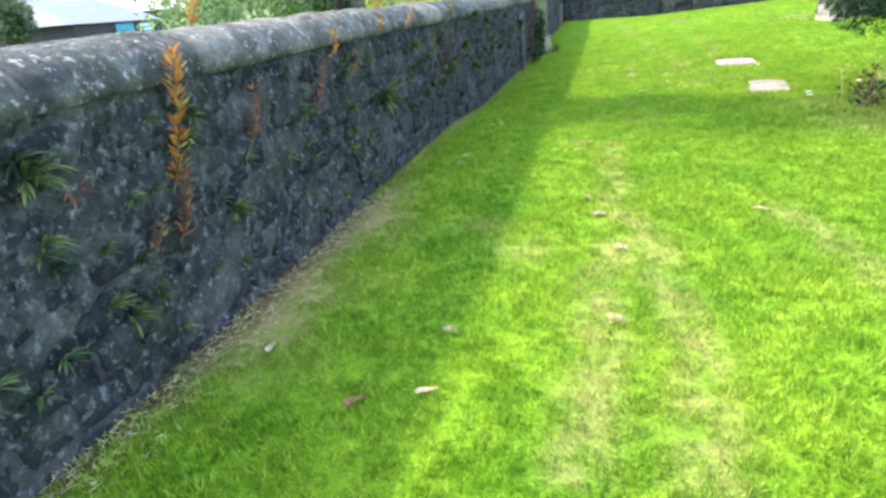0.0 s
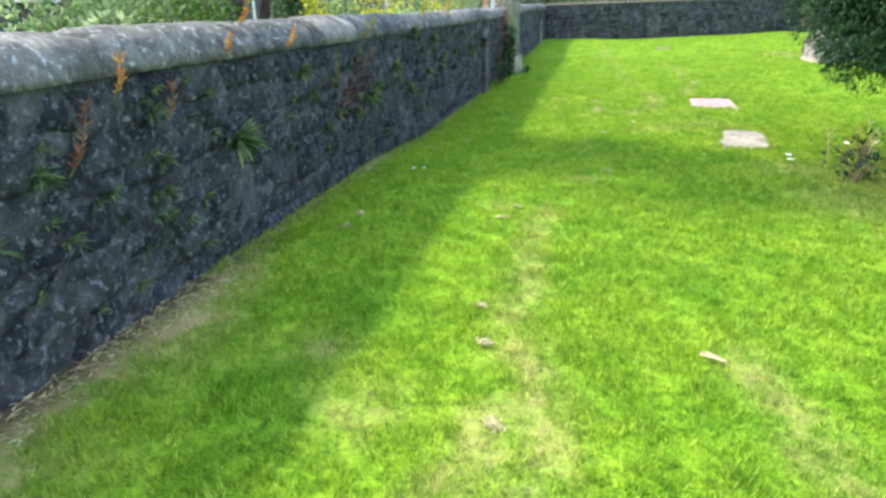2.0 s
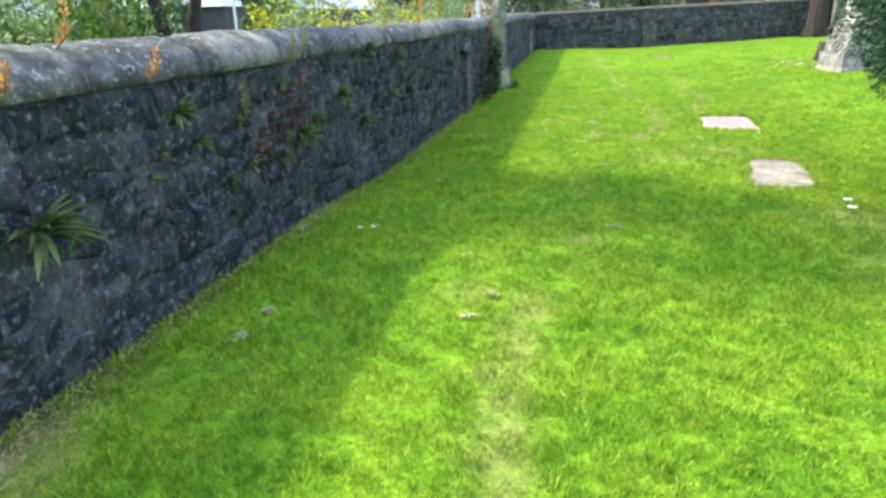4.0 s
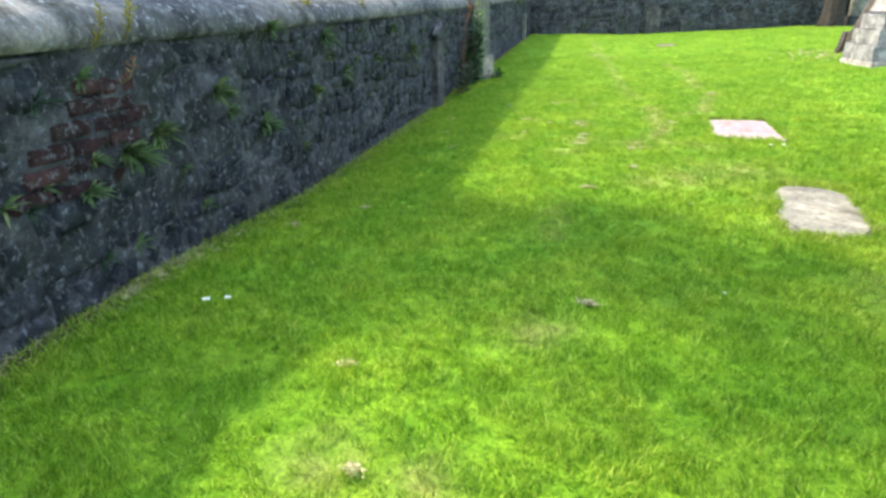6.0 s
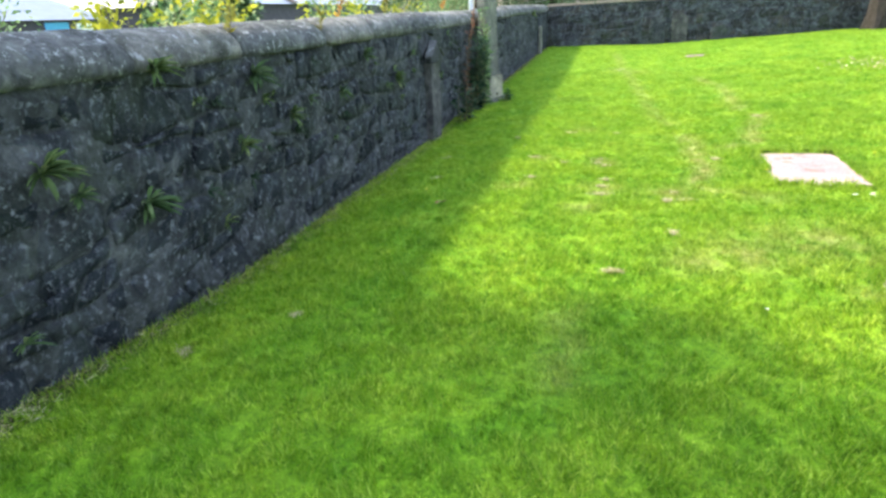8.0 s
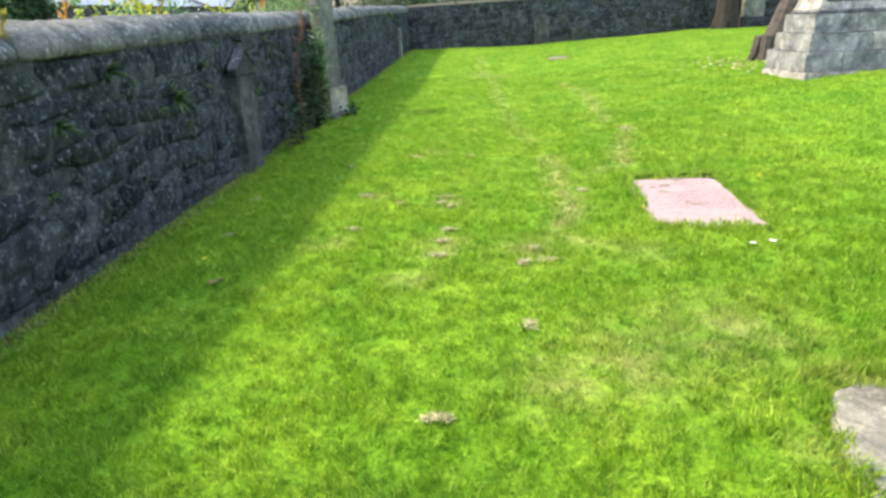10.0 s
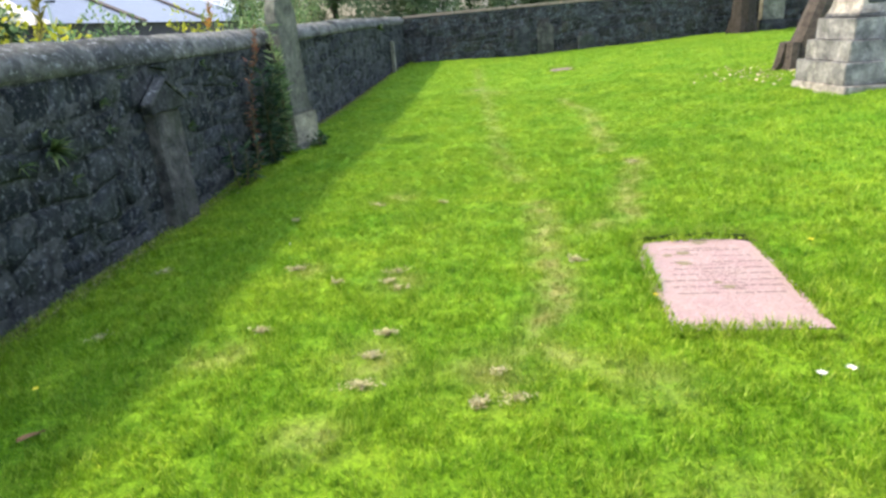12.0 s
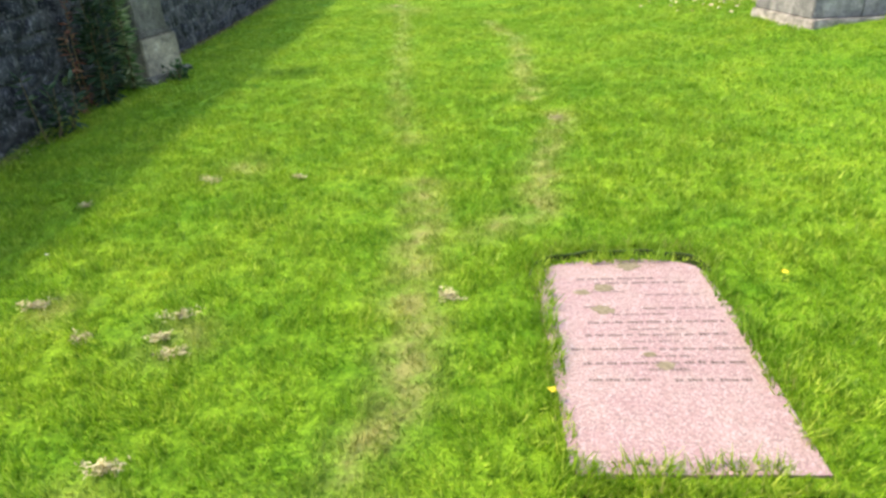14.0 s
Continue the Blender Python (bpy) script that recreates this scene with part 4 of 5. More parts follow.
def yew():
    rng = np.random.default_rng(31)
    base = Vector((5.45, 8.85, float(height(5.45, 8.85))))
    thing = empty("yew_tree", base)
    bm = bmesh.new()
    tube(bm, [(0.2, 0.25, -0.1), (0.2, 0.25, 0.15), (0.17, 0.2, 0.5), (0.16, 0.15, 0.9), (0.5, 0.2, 2.4)], [0.3, 0.17, 0.16, 0.3, 0.3], 12)
    for a in (0.3, 1.6, 2.9, 4.2, 5.4):
        d = Vector((math.cos(a), math.sin(a), 0.7))
        tube(bm, [Vector((0.1, 0.05, 0.55)), Vector((0.2, 0.1, 0.9)) + d * 0.6, Vector((0.3, 0.1, 1.1)) + d * 1.4], [0.1, 0.06, 0.03], 6)
    obj("trunk", bm, M_DARKBARK, thing)
    c, R = np.array([0.78, 0.3, 2.35]), np.array([2.78, 2.3, 2.45])
    # boughs: soft lobes all over the crown's outside
    n = 460
    k = np.arange(n) + 0.5
    ph, th = np.arccos(1 - 2 * k / n), math.pi * (1 + 5**0.5) * k
    d = np.stack([np.cos(th) * np.sin(ph), np.sin(th) * np.sin(ph), np.cos(ph)], 1)
    d = unit(d + rng.normal(0, 0.03, d.shape))
    lump = 1 + 0.08 * np.sin(d[:, 0] * 6 + d[:, 2] * 5) + 0.07 * np.sin(d[:, 1] * 7 - d[:, 2] * 6) + rng.uniform(-0.1, 0.05, n)
    cen = c + d * R * (lump * 0.87)[:, None]
    cen[:, 2] = np.maximum(cen[:, 2], 0.84 + 0.2 * rng.uniform(size=len(cen)))
    rad = rng.uniform(0.2, 0.38, len(cen))
    m = 340000
    i = rng.integers(0, len(cen), m)
    o = unit(rng.normal(size=(m, 3)))
    P = cen[i] + o * (rad[i] * rng.uniform(0.55, 1.0, m) ** 0.5)[:, None] * np.array([1, 1, 0.8])
    D = 0.7 * o + 0.5 * d[i] + rng.normal(size=(m, 3)) * 0.3 + np.array([0, 0, -0.4])
    V, F = leaf_arrays(rng, P, D, 0.042, 0.014)
    leaf_object("crown", V, F, M_YEW, thing)
    # near-black solid for dense inner foliage: blocks light, shade put into its colour
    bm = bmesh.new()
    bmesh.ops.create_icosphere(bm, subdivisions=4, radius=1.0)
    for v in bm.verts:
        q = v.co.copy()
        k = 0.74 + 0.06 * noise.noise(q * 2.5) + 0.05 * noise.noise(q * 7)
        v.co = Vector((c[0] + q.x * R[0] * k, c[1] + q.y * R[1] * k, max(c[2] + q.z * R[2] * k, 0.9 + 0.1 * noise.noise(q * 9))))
    obj("inner_shade_core", bm, M_YEWCORE, thing)
    tagged(thing, "broad dark green yew tree with drooping skirts of needles", "tree")


def shrub(name, x, y, r, h, leaves, size, mat, label, seed, droop=0.0, category="shrub", z=None):
    """A leafy shrub: many stems from one foot, leaves in clumps along them."""
    rng = np.random.default_rng(seed)
    pr = random.Random(seed)
    gz = float(height(x, y)) if z is None else z
    thing = empty(name, (x, y, gz))
    bm = bmesh.new()
    tips = []
    for k in range(max(6, int(14 * r))):
        a, q = pr.uniform(0, 2 * math.pi), r * pr.uniform(0.1, 0.95)
        t = Vector((math.cos(a) * q, math.sin(a) * q, h * pr.uniform(0.55, 1.0) * (1 - 0.3 * (q / r) ** 2)))
        mid = Vector((t.x * 0.45, t.y * 0.45, t.z * 0.55))
        tube(bm, [Vector((t.x * 0.1, t.y * 0.1, -0.05)), mid, t], [0.012 + 0.006 * h, 0.008 + 0.003 * h, 0.003], 5)
        tips += [t, mid.lerp(t, 0.4), mid, mid * 0.5, mid * 0.2]
    obj("stem", bm, M_STEM, thing)
    cen = np.array([tuple(t) for t in tips])
    rad = np.array([min(0.16, 0.36 * r) + 0.17 * r * pr.random() for _ in tips])
    P, d = clumps(rng, cen, rad, leaves)
    P[:, 2] = np.maximum(P[:, 2], 0.01)
    D = d + rng.normal(size=d.shape) * 0.4 + np.array([0, 0, 0.25 - droop])
    V, F = leaf_arrays(rng, P, D, size, size * 0.5)
    leaf_object("leaves", V, F, mat, thing)
    return tagged(thing, label, category)


def tree(name, x, y, trunk_pts, trunk_r, centre, radii, lobes, leaves, size, mat, bark, label, seed, z=None, puff=1.0, boughs=()):
    rng = np.random.default_rng(seed)
    pr = random.Random(seed)
    gz = float(height(x, y)) if z is None else z
    thing = empty(name, (x, y, gz))
    c, R = np.array(centre), np.array(radii)
    d = unit(rng.normal(size=(lobes, 3)))
    cen = c + d * R * rng.uniform(0.3, 0.95, lobes)[:, None]
    rad = rng.uniform(0.16, 0.3, lobes) * R.mean() * puff
    if boughs:
        cen, rad = np.r_[cen, np.array(boughs)], np.r_[rad, np.full(len(boughs), 0.42)]
    bm = bmesh.new()
    for pts in trunk_pts:
        k = len(pts)
        tube(bm, pts, [trunk_r * (1 - 0.65 * i / (k - 1)) for i in range(k)], 10)
        top = Vector(pts[-1])
        for j in range(0, lobes, max(1, lobes // 14)):
            t = Vector(cen[j])
            s = Vector(pts[-2]).lerp(top, pr.uniform(0.1, 1.0))
            m = s.lerp(t, 0.5) + Vector((pr.uniform(-0.2, 0.2), pr.uniform(-0.2, 0.2), 0.15))
            tube(bm, [s, m, t], [trunk_r * 0.32, trunk_r * 0.2, trunk_r * 0.05], 6)
    if trunk_r > 0.2 and puff == 1.0:
        for k in range(5):
            q = k * 1.26 + 0.4
            d = Vector((math.cos(q), math.sin(q), 0))
            tube(bm, [Vector((0, 0, 0.4)) + d * trunk_r * 0.5, Vector((0, 0, 0.1)) + d * trunk_r * 0.75, Vector((0, 0, -0.06)) + d * trunk_r * 1.15], [trunk_r * 0.45, trunk_r * 0.4, trunk_r * 0.18], 7)
    obj("trunk", bm, bark, thing)
    P, o = clumps(rng, cen, rad, leaves)
    D = o * 0.6 + rng.normal(size=o.shape) * 0.5 + np.array([0, 0, -0.25])
    V, F = leaf_arrays(rng, P, D, size, size * 0.55)
    leaf_object("crown", V, F, mat, thing)
    return tagged(thing, label, "tree")


yew()
US = "dense green undergrowth shrub with broad leaves under the yew"
shrub("shrub", 5.65, 7.4, 0.75, 0.85, 3400, 0.1, M_SHRUB, US, 41)
shrub("shrub", 6.65, 7.2, 0.85, 1.05, 4200, 0.11, M_SHRUB, US, 42)
shrub("shrub", 7.7, 7.3, 0.9, 1.15, 4200, 0.11, M_SHRUB, US, 43)
shrub("shrub", 6.1, 8.0, 0.75, 0.95, 2600, 0.1, M_SHRUB, US, 44)
shrub("shrub", 8.6, 8.0, 1.0, 1.1, 2500, 0.11, M_SHRUB, US, 49)
shrub("shrub", 7.2, 8.4, 0.9, 0.8, 2200, 0.1, M_SHRUB, US, 141)
shrub("shrub", 8.2, 9.3, 1.0, 0.9, 2200, 0.1, M_SHRUB, US, 142)
shrub("shrub", 6.6, 9.4, 0.9, 0.7, 2000, 0.1, M_SHRUB, US, 143)
shrub("shrub", 9.2, 7.6, 1.0, 1.2, 2200, 0.11, M_SHRUB, US, 144)
shrub("weeds", 4.95, 8.4, 0.45, 0.3, 420, 0.05, M_SHRUB, "low straggling weeds at the edge of the yew", 45, category="weeds")
shrub("weeds", 4.55, 8.75, 0.3, 0.32, 170, 0.055, M_SHRUB, "low straggling weeds at the edge of the yew", 46, category="weeds")
shrub("weeds", 5.1, 7.6, 0.4, 0.22, 900, 0.05, M_SHRUB, "low pale weeds in front of the shrubs", 47, category="weeds")
shrub("weeds", 4.75, 9.25, 0.3, 0.24, 160, 0.05, M_MUSTARD, "dry yellowing weeds beside the yew", 48, category="weeds")



def rough_growth():
    """Long uncut grass and wiry dead stems on the shaded ground before the yew."""
    rng = np.random.default_rng(23)
    n = 17000
    x = rng.uniform(3.5, 6.4, n)
    y = rng.uniform(6.7, 9.6, n)
    edge = np.clip((x - 3.65 - 0.35 * np.abs(y - 8.0)) / 1.1, 0, 1) * ~in_bed(x, y, 0.06)
    keep = (rng.uniform(size=n) < edge) & (y > 6.7 + 0.25 * np.sin(x * 5))
    x, y, edge = x[keep], y[keep], edge[keep]
    n = len(x)
    P = np.stack([x, y, height(x, y) - 0.005], 1)
    a = rng.uniform(0, 2 * math.pi, n)
    D = np.stack([np.cos(a), np.sin(a), rng.uniform(0.7, 2.2, n)], 1)
    V, F = leaf_arrays(rng, P, D, 1.0, 0.007, 0.3)
    k = np.repeat(rng.uniform(0.04, 0.13, n) * (0.5 + 0.5 * edge), 4)[:, None]
    base = np.repeat(P, 4, 0)
    off = V - base
    along = np.repeat(unit(D), 4, 0)
    d = np.sum(off * along, 1)[:, None] * along
    V = base + d * k + (off - d)
    me = np_mesh("rough_grass", V, F, M_ROUGHGRASS)
    tagged(new("rough_grass", me), "long dull uncut grass in the yew's shade", "grass", kind="stuff")
    for sx, sy, h, ln in ((4.55, 8.6, 0.42, 0.1), (4.75, 8.9, 0.5, -0.12), (4.95, 8.3, 0.4, 0.22), (4.4, 9.0, 0.34, -0.05), (5.1, 8.7, 0.45, 0.3)):
        bm = bmesh.new()
        tube(bm, [(0, 0, -0.03), (ln * 0.4, 0.02, h * 0.5), (ln, 0.05, h)], [0.006, 0.005, 0.003], 5)
        for q in (0.35, 0.55, 0.75, 0.9):
            sg = 1 if int(q * 20) % 2 else -1
            tube(bm, [(ln * q, 0.03, h * q), (ln * q + sg * 0.07, 0.05, h * q + 0.07)], [0.003, 0.0015], 4)
        ob = obj("dry_weed", bm, M_STRAW)
        ob.location = (sx, sy, float(height(sx, sy)))
        tagged(ob, "dry forked weed stalk among the undergrowth", "weed")


rough_growth()
shrub("weeds", 4.35, 8.2, 0.22, 0.24, 110, 0.055, M_DARKLEAF, "dark broad-leaved weeds at the lawn's edge", 145, category="weeds")
shrub("weeds", 5.4, 7.1, 0.4, 0.3, 900, 0.05, M_WALLFERN, "low pale weeds in front of the shrubs", 146, category="weeds")
shrub("weeds", 5.25, 8.0, 0.45, 0.42, 900, 0.055, M_SHRUB, "low straggling weeds at the edge of the yew", 147, category="weeds")

# the ash over the wall, whose crown shades the lawn
tree("ash_tree", -2.25, 9.95, [[(0, 0, -0.2), (-0.02, 0.0, 1.5), (-0.15, -0.1, 2.6), (-0.4, -0.4, 4.2)], [(0.05, 0.15, -0.1), (0.16, 0.3, 1.6), (0.3, 0.5, 2.6), (0.2, 0.2, 3.9)]],
     0.09, (-0.5, -0.9, 4.9), (2.6, 1.2, 1.8), 50, 14500, 0.11, M_TREE, M_DARKBARK, "leafy twin-stemmed tree behind the wall", 51, puff=0.7, boughs=((0.8, -2.5, 5.2), (1.0, -2.0, 5.3), (1.3, -1.7, 5.4), (0.5, -2.3, 4.8), (1.5, -2.3, 5.5), (1.5, -1.2, 5.5)))
# low drooping spray on the road side of the wall
for x, y, r, h, n, sd, mat, lab in (
    (-2.6, 7.9, 1.0, 2.35, 2200, 61, M_HEDGE, "pale green leafy shrub behind the wall"),
    (-2.3, 9.1, 0.9, 2.2, 2000, 62, M_TREE, "dark green leafy shrub behind the wall"),
    (-2.1, 6.75, 0.75, 1.78, 1700, 63, M_HEDGE, "pale green leafy shrub behind the wall"),
    (-3.3, 9.0, 0.9, 2.1, 2000, 64, M_TREE, "dark green leafy shrub behind the wall"),
    (-1.7, 11.6, 0.8, 1.75, 1500, 65, M_HEDGE_Y, "yellow-green shrub behind the wall"),
    (-1.9, 13.3, 0.8, 1.65, 1400, 66, M_HEDGE, "pale green leafy shrub behind the wall"),
    (-1.8, 15.6, 0.8, 1.7, 1300, 67, M_HEDGE_Y, "yellow-green shrub behind the wall"),
    (-2.2, 18.2, 0.9, 1.85, 1400, 68, M_HEDGE, "pale green leafy shrub behind the wall"),
    (-2.0, 20.6, 0.9, 1.85, 1300, 69, M_HEDGE_Y, "yellow-green shrub behind the wall"),
    (-2.4, 23.4, 1.0, 2.2, 1400, 70, M_HEDGE, "pale green leafy shrub behind the wall"),
    (-3.0, 26.5, 1.2, 2.8, 1600, 71, M_HEDGE, "tall green shrub behind the wall"),
    (-3.5, 30.5, 1.4, 3.4, 1700, 72, M_HEDGE, "tall green shrub behind the wall"),
    (-6.2, 12.6, 1.2, 2.6, 2200, 73, M_HEDGE, "pale green leafy shrub behind the wall"),
    (-3.3, 9.9, 1.0, 2.6, 2400, 173, M_HEDGE, "tall pale green shrub behind the wall"),
    (-4.3, 11.6, 1.2, 2.8, 2400, 174, M_HEDGE, "tall pale green shrub behind the wall"),
    (-2.4, 14.0, 0.9, 2.1, 1500, 175, M_HEDGE, "pale green leafy shrub behind the wall"),
    (-1.3, 12.4, 0.6, 1.65, 1000, 176, M_HEDGE_Y, "yellow-green shrub behind the wall"),
    (-1.2, 14.9, 0.6, 1.62, 900, 177, M_HEDGE, "pale green leafy shrub behind the wall"),
    (-5.0, 12.5, 1.3, 2.3, 1800, 74, M_HEDGE, "pale green leafy shrub behind the wall"),
):
    shrub("shrub", x, y, r, h, int(n * 2.4), 0.075, mat, lab, sd, z=0.0)

for x, y, r, h, sd in ((-1.5, 32.6, 1.2, 2.2, 75), (0.8, 32.4, 1.1, 1.9, 76), (3.0, 32.6, 1.1, 2.0, 77), (4.9, 32.8, 1.0, 2.1, 78)):
    shrub("shrub", x, y, r, h, 2600, 0.12, M_FARTREE, "dark green shrub beyond the far wall", sd, z=0.3)

# the climbing bush at the headstone
def leafy_stalks(x, y, r, h, stems, size, mat, label, seed):
    """Upright stems with long narrow leaves in whorls, arching outwards."""
    rng = np.random.default_rng(seed)
    pr = random.Random(seed)
    thing = empty("tall_plant", (x, y, float(height(x, y))))
    bm = bmesh.new()
    Ps, Ds = [], []
    for k in range(stems):
        a, q = pr.uniform(-1.6, 1.6), r * pr.uniform(0.1, 1.0)
        hh = h * pr.uniform(0.45, 1.0)
        foot = Vector((q * math.cos(a) * 0.4, q * math.sin(a) * 0.7, -0.04))
        top = Vector((q * math.cos(a), q * math.sin(a) * 1.3, hh))
        mid = foot.lerp(top, 0.5) + Vector((pr.uniform(-0.03, 0.03), pr.uniform(-0.05, 0.05), 0))
        tube(bm, [foot, mid, top], [0.007, 0.005, 0.002], 5)
        for t in np.linspace(0.08, 1.0, int(hh * 26)):
            p = foot.lerp(mid, t * 2) if t < 0.5 else mid.lerp(top, t * 2 - 1)
            for w in range(3):
                b = pr.uniform(0, 2 * math.pi)
                Ps.append(tuple(p))
                Ds.append((math.cos(b), math.sin(b), pr.uniform(-0.7, 0.3) + 0.6 * t))
    obj("stem", bm, M_STEM, thing)
    V, F = leaf_arrays(rng, np.array(Ps), np.array(Ds), size, size * 0.24, 0.35)
    leaf_object("leaves", V, F, mat, thing)
    return tagged(thing, label, "wall plant")


leafy_stalks(0.18, 16.75, 0.24, 1.15, 10, 0.13, M_DARKLEAF, "dark narrow-leaved plant growing against the wall", 81)
leafy_stalks(0.16, 15.95, 0.2, 0.6, 6, 0.11, M_DARKLEAF, "low dark leafy plant growing against the wall", 84)
leafy_stalks(0.22, 17.25, 0.13, 1.5, 6, 0.13, M_HEDGE, "tall pale green leafy plant beside the headstone", 82)
leafy_stalks(0.08, 16.6, 0.12, 1.3, 2, 0.08, M_REDDISH, "thin reddish plant growing up the wall", 85)
shrub("weeds", 0.55, 17.55, 0.16, 0.16, 160, 0.05, M_SHRUB, "low dark weeds at the headstone's foot", 83, category="weeds")

# trees beyond the far wall and on the lawn's far side
FT = "dark leafy tree beyond the far wall"
for x, y, hh, rr, sd in ((-4.5, 40.0, 4.6, 3.0, 91), (-0.5, 37.0, 4.0, 2.6, 92), (2.6, 38.5, 4.8, 2.7, 93), (4.2, 36.0, 3.2, 1.5, 94), (-9.5, 46.0, 4.5, 3.2, 95), (-1.5, 46.0, 6.0, 4.0, 99)):
    tree("tree", x, y, [[(0, 0, -0.2), (0.05, 0, 1.2), (0.1, 0.05, hh - 0.6)]], 0.22, (0, 0, hh - 0.9), (rr, rr * 0.8, hh - 0.7), 90, 22000, 0.13, M_FARTREE, M_DARKBARK, FT, sd, z=0.2)
tree("tree", -6.9, 21.4, [[(0, 0, -0.4), (0.03, 0, 0.6), (0.05, 0.05, 1.4)]], 0.09, (0, 0, 1.7), (1.0, 1.0, 1.3), 60, 9000, 0.13, M_FARTREE, M_DARKBARK, "dense green tree beyond the road", 100, z=0.0)
tree("tree", -30.9, 32.1, [[(0, 0, -0.4), (0.05, 0, 0.8), (0.05, 0.05, 1.8)]], 0.14, (0, 0, 2.3), (1.0, 1.0, 1.7), 60, 7000, 0.13, M_FARTREE, M_DARKBARK, "small round tree beside the low building", 98, z=0.0)
tree("tree", 7.5, 20.6, [[(0, 0, -0.2), (0.12, 0, 0.35), (0.3, 0.02, 0.95), (0.62, 0.05, 1.7), (1.1, 0.1, 3.6)]], 0.24, (1.6, 0.6, 5.6), (2.6, 2.4, 1.8), 40, 7000, 0.12, M_TREE, M_BARK, "leaning brown-barked tree behind the monument", 96)
tree("tree", 9.75, 29.2, [[(0, 0, -0.2), (0.0, 0, 1.2), (0.05, 0.02, 2.6), (0.1, 0.05, 4.5)]], 0.36, (0, 0, 5.6), (2.4, 2.2, 2.4), 40, 6000, 0.14, M_TREE, M_DARKBARK, "thick dark trunked tree beside the far wall", 97)


# ---- plants on the wall ----
def fern(x, y, z, r, seed, mat=M_FERN, label="small green fern rooted in the wall joints", fronds=9):
    """A rosette of arching strap leaves, each folded along its midrib."""
    rng = np.random.default_rng(seed)
    V, F = [], []
    for k in range(fronds):
        a = rng.uniform(-2.6, 2.6)
        d = np.array([rng.uniform(0.35, 1.1), math.sin(a), 0.35 + math.cos(a) * 0.7])
        d /= np.linalg.norm(d)
        ln, w = r * rng.uniform(0.45, 1.2), r * rng.uniform(0.035, 0.075)
        side = np.cross(d, [0.5, 0, 1.0])
        side /= np.linalg.norm(side) + 1e-6
        base = len(V)
        for t, q in ((0.0, 0.25), (0.3, 0.9), (0.6, 1.0), (0.85, 0.55), (1.0, 0.04)):
            p = d * ln * t + np.array([0, 0, -0.3 * ln * t * t])
            up = np.array([0.03, 0, 0.05]) * r * q
            V += [p - side * w * q + up, p, p + side * w * q + up]
        for i in range(4):
            for j in (0, 1):
                o = base + 3 * i + j
                F.append((o, o + 1, o + 4, o + 3))
    ob = leaf_object("fern", np.array(V), np.array(F), mat)
    ob.location = (x, y, z)
    tagged(ob, label, "fern")


def stalk(x, y, z, h, seed, mat, label, lean=0.05, size=0.055):
    """A willowherb stalk rooted in the wall, leaves all the way up."""
    rng = np.random.default_rng(seed)
    pr = random.Random(seed)
    thing = empty("wall_plant", (x, y, z))
    pts = [Vector((-0.03, 0, 0)), Vector((0.03, lean * 0.2, h * 0.3)), Vector((0.045, lean * 0.6, h * 0.65)), Vector((0.04, lean, h))]
    bm = bmesh.new()
    tube(bm, pts, [0.005, 0.0045, 0.0035, 0.002], 5)
    obj("stem", bm, M_STEM, thing)
    k = int(h * 230)
    t = rng.uniform(0.1, 1.0, k)
    P = np.stack([np.interp(t, [0, 0.3, 0.65, 1], [p[j] for p in pts]) for j in range(3)], 1)
    a = rng.uniform(0, 2 * math.pi, k)
    D = np.stack([np.cos(a), np.sin(a), rng.uniform(0.4, 1.4, k)], 1)
    V, F = leaf_arrays(rng, P, D, size * 0.8, size * 0.2)
    leaf_object("leaves", V, F, mat, thing)
    tagged(thing, label, "wall plant")


OL, RL, YL = "orange autumn willowherb stalk growing from the wall", "reddish willowherb stalk growing from the wall", "yellow-green stalk growing from the wall"
stalk(0.03, 3.0, 0.68, 0.58, 101, M_ORANGE, OL, 0.12, 0.08)
stalk(0.03, 2.97, 0.48, 0.36, 121, M_REDDISH, RL, 0.05, 0.07)
stalk(0.03, 3.64, 0.74, 0.3, 102, M_REDDISH, RL, 0.05)
stalk(0.03, 4.44, 0.78, 0.3, 103, M_REDDISH, RL, 0.1)
stalk(0.04, 4.75, 1.05, 0.22, 104, M_ORANGE, OL, 0.03, 0.05)
stalk(0.04, 5.66, 1.15, 0.18, 105, M_ORANGE, OL, 0.03, 0.05)
stalk(-0.1, 6.15, 1.33, 0.2, 106, M_ORANGE, OL, 0.03, 0.05)
stalk(0.04, 6.5, 1.17, 0.15, 107, M_ORANGE, OL, 0.03, 0.05)
stalk(0.03, 7.3, 0.82, 0.28, 108, M_MUSTARD, YL, 0.0, 0.05)
stalk(0.03, 8.0, 1.14, 0.2, 109, M_MUSTARD, YL, 0.05)
stalk(0.03, 8.2, 1.16, 0.2, 110, M_MUSTARD, YL, 0.05)
stalk(0.03, 5.1, 0.9, 0.2, 111, M_REDDISH, RL, 0.02)
stalk(-0.05, 11.8, 1.24, 0.22, 112, M_MUSTARD, YL, 0.02, 0.07)
stalk(-0.1, 10.6, 1.28, 0.2, 113, M_MUSTARD, YL, 0.02, 0.07)
stalk(0.02, 2.78, 0.52, 0.12, 114, M_REDDISH, RL)
stalk(0.03, 8.16, 0.98, 0.12, 115, M_REDDISH, RL)
stalk(-0.25, 12.7, 1.36, 0.35, 116, M_ORANGE, OL, 0.05, 0.07)
stalk(-0.3, 16.8, 1.4, 0.5, 117, M_ORANGE, OL, 0.05, 0.08)
stalk(-0.25, 14.0, 1.37, 0.45, 118, M_MUSTARD, YL, 0.05, 0.09)
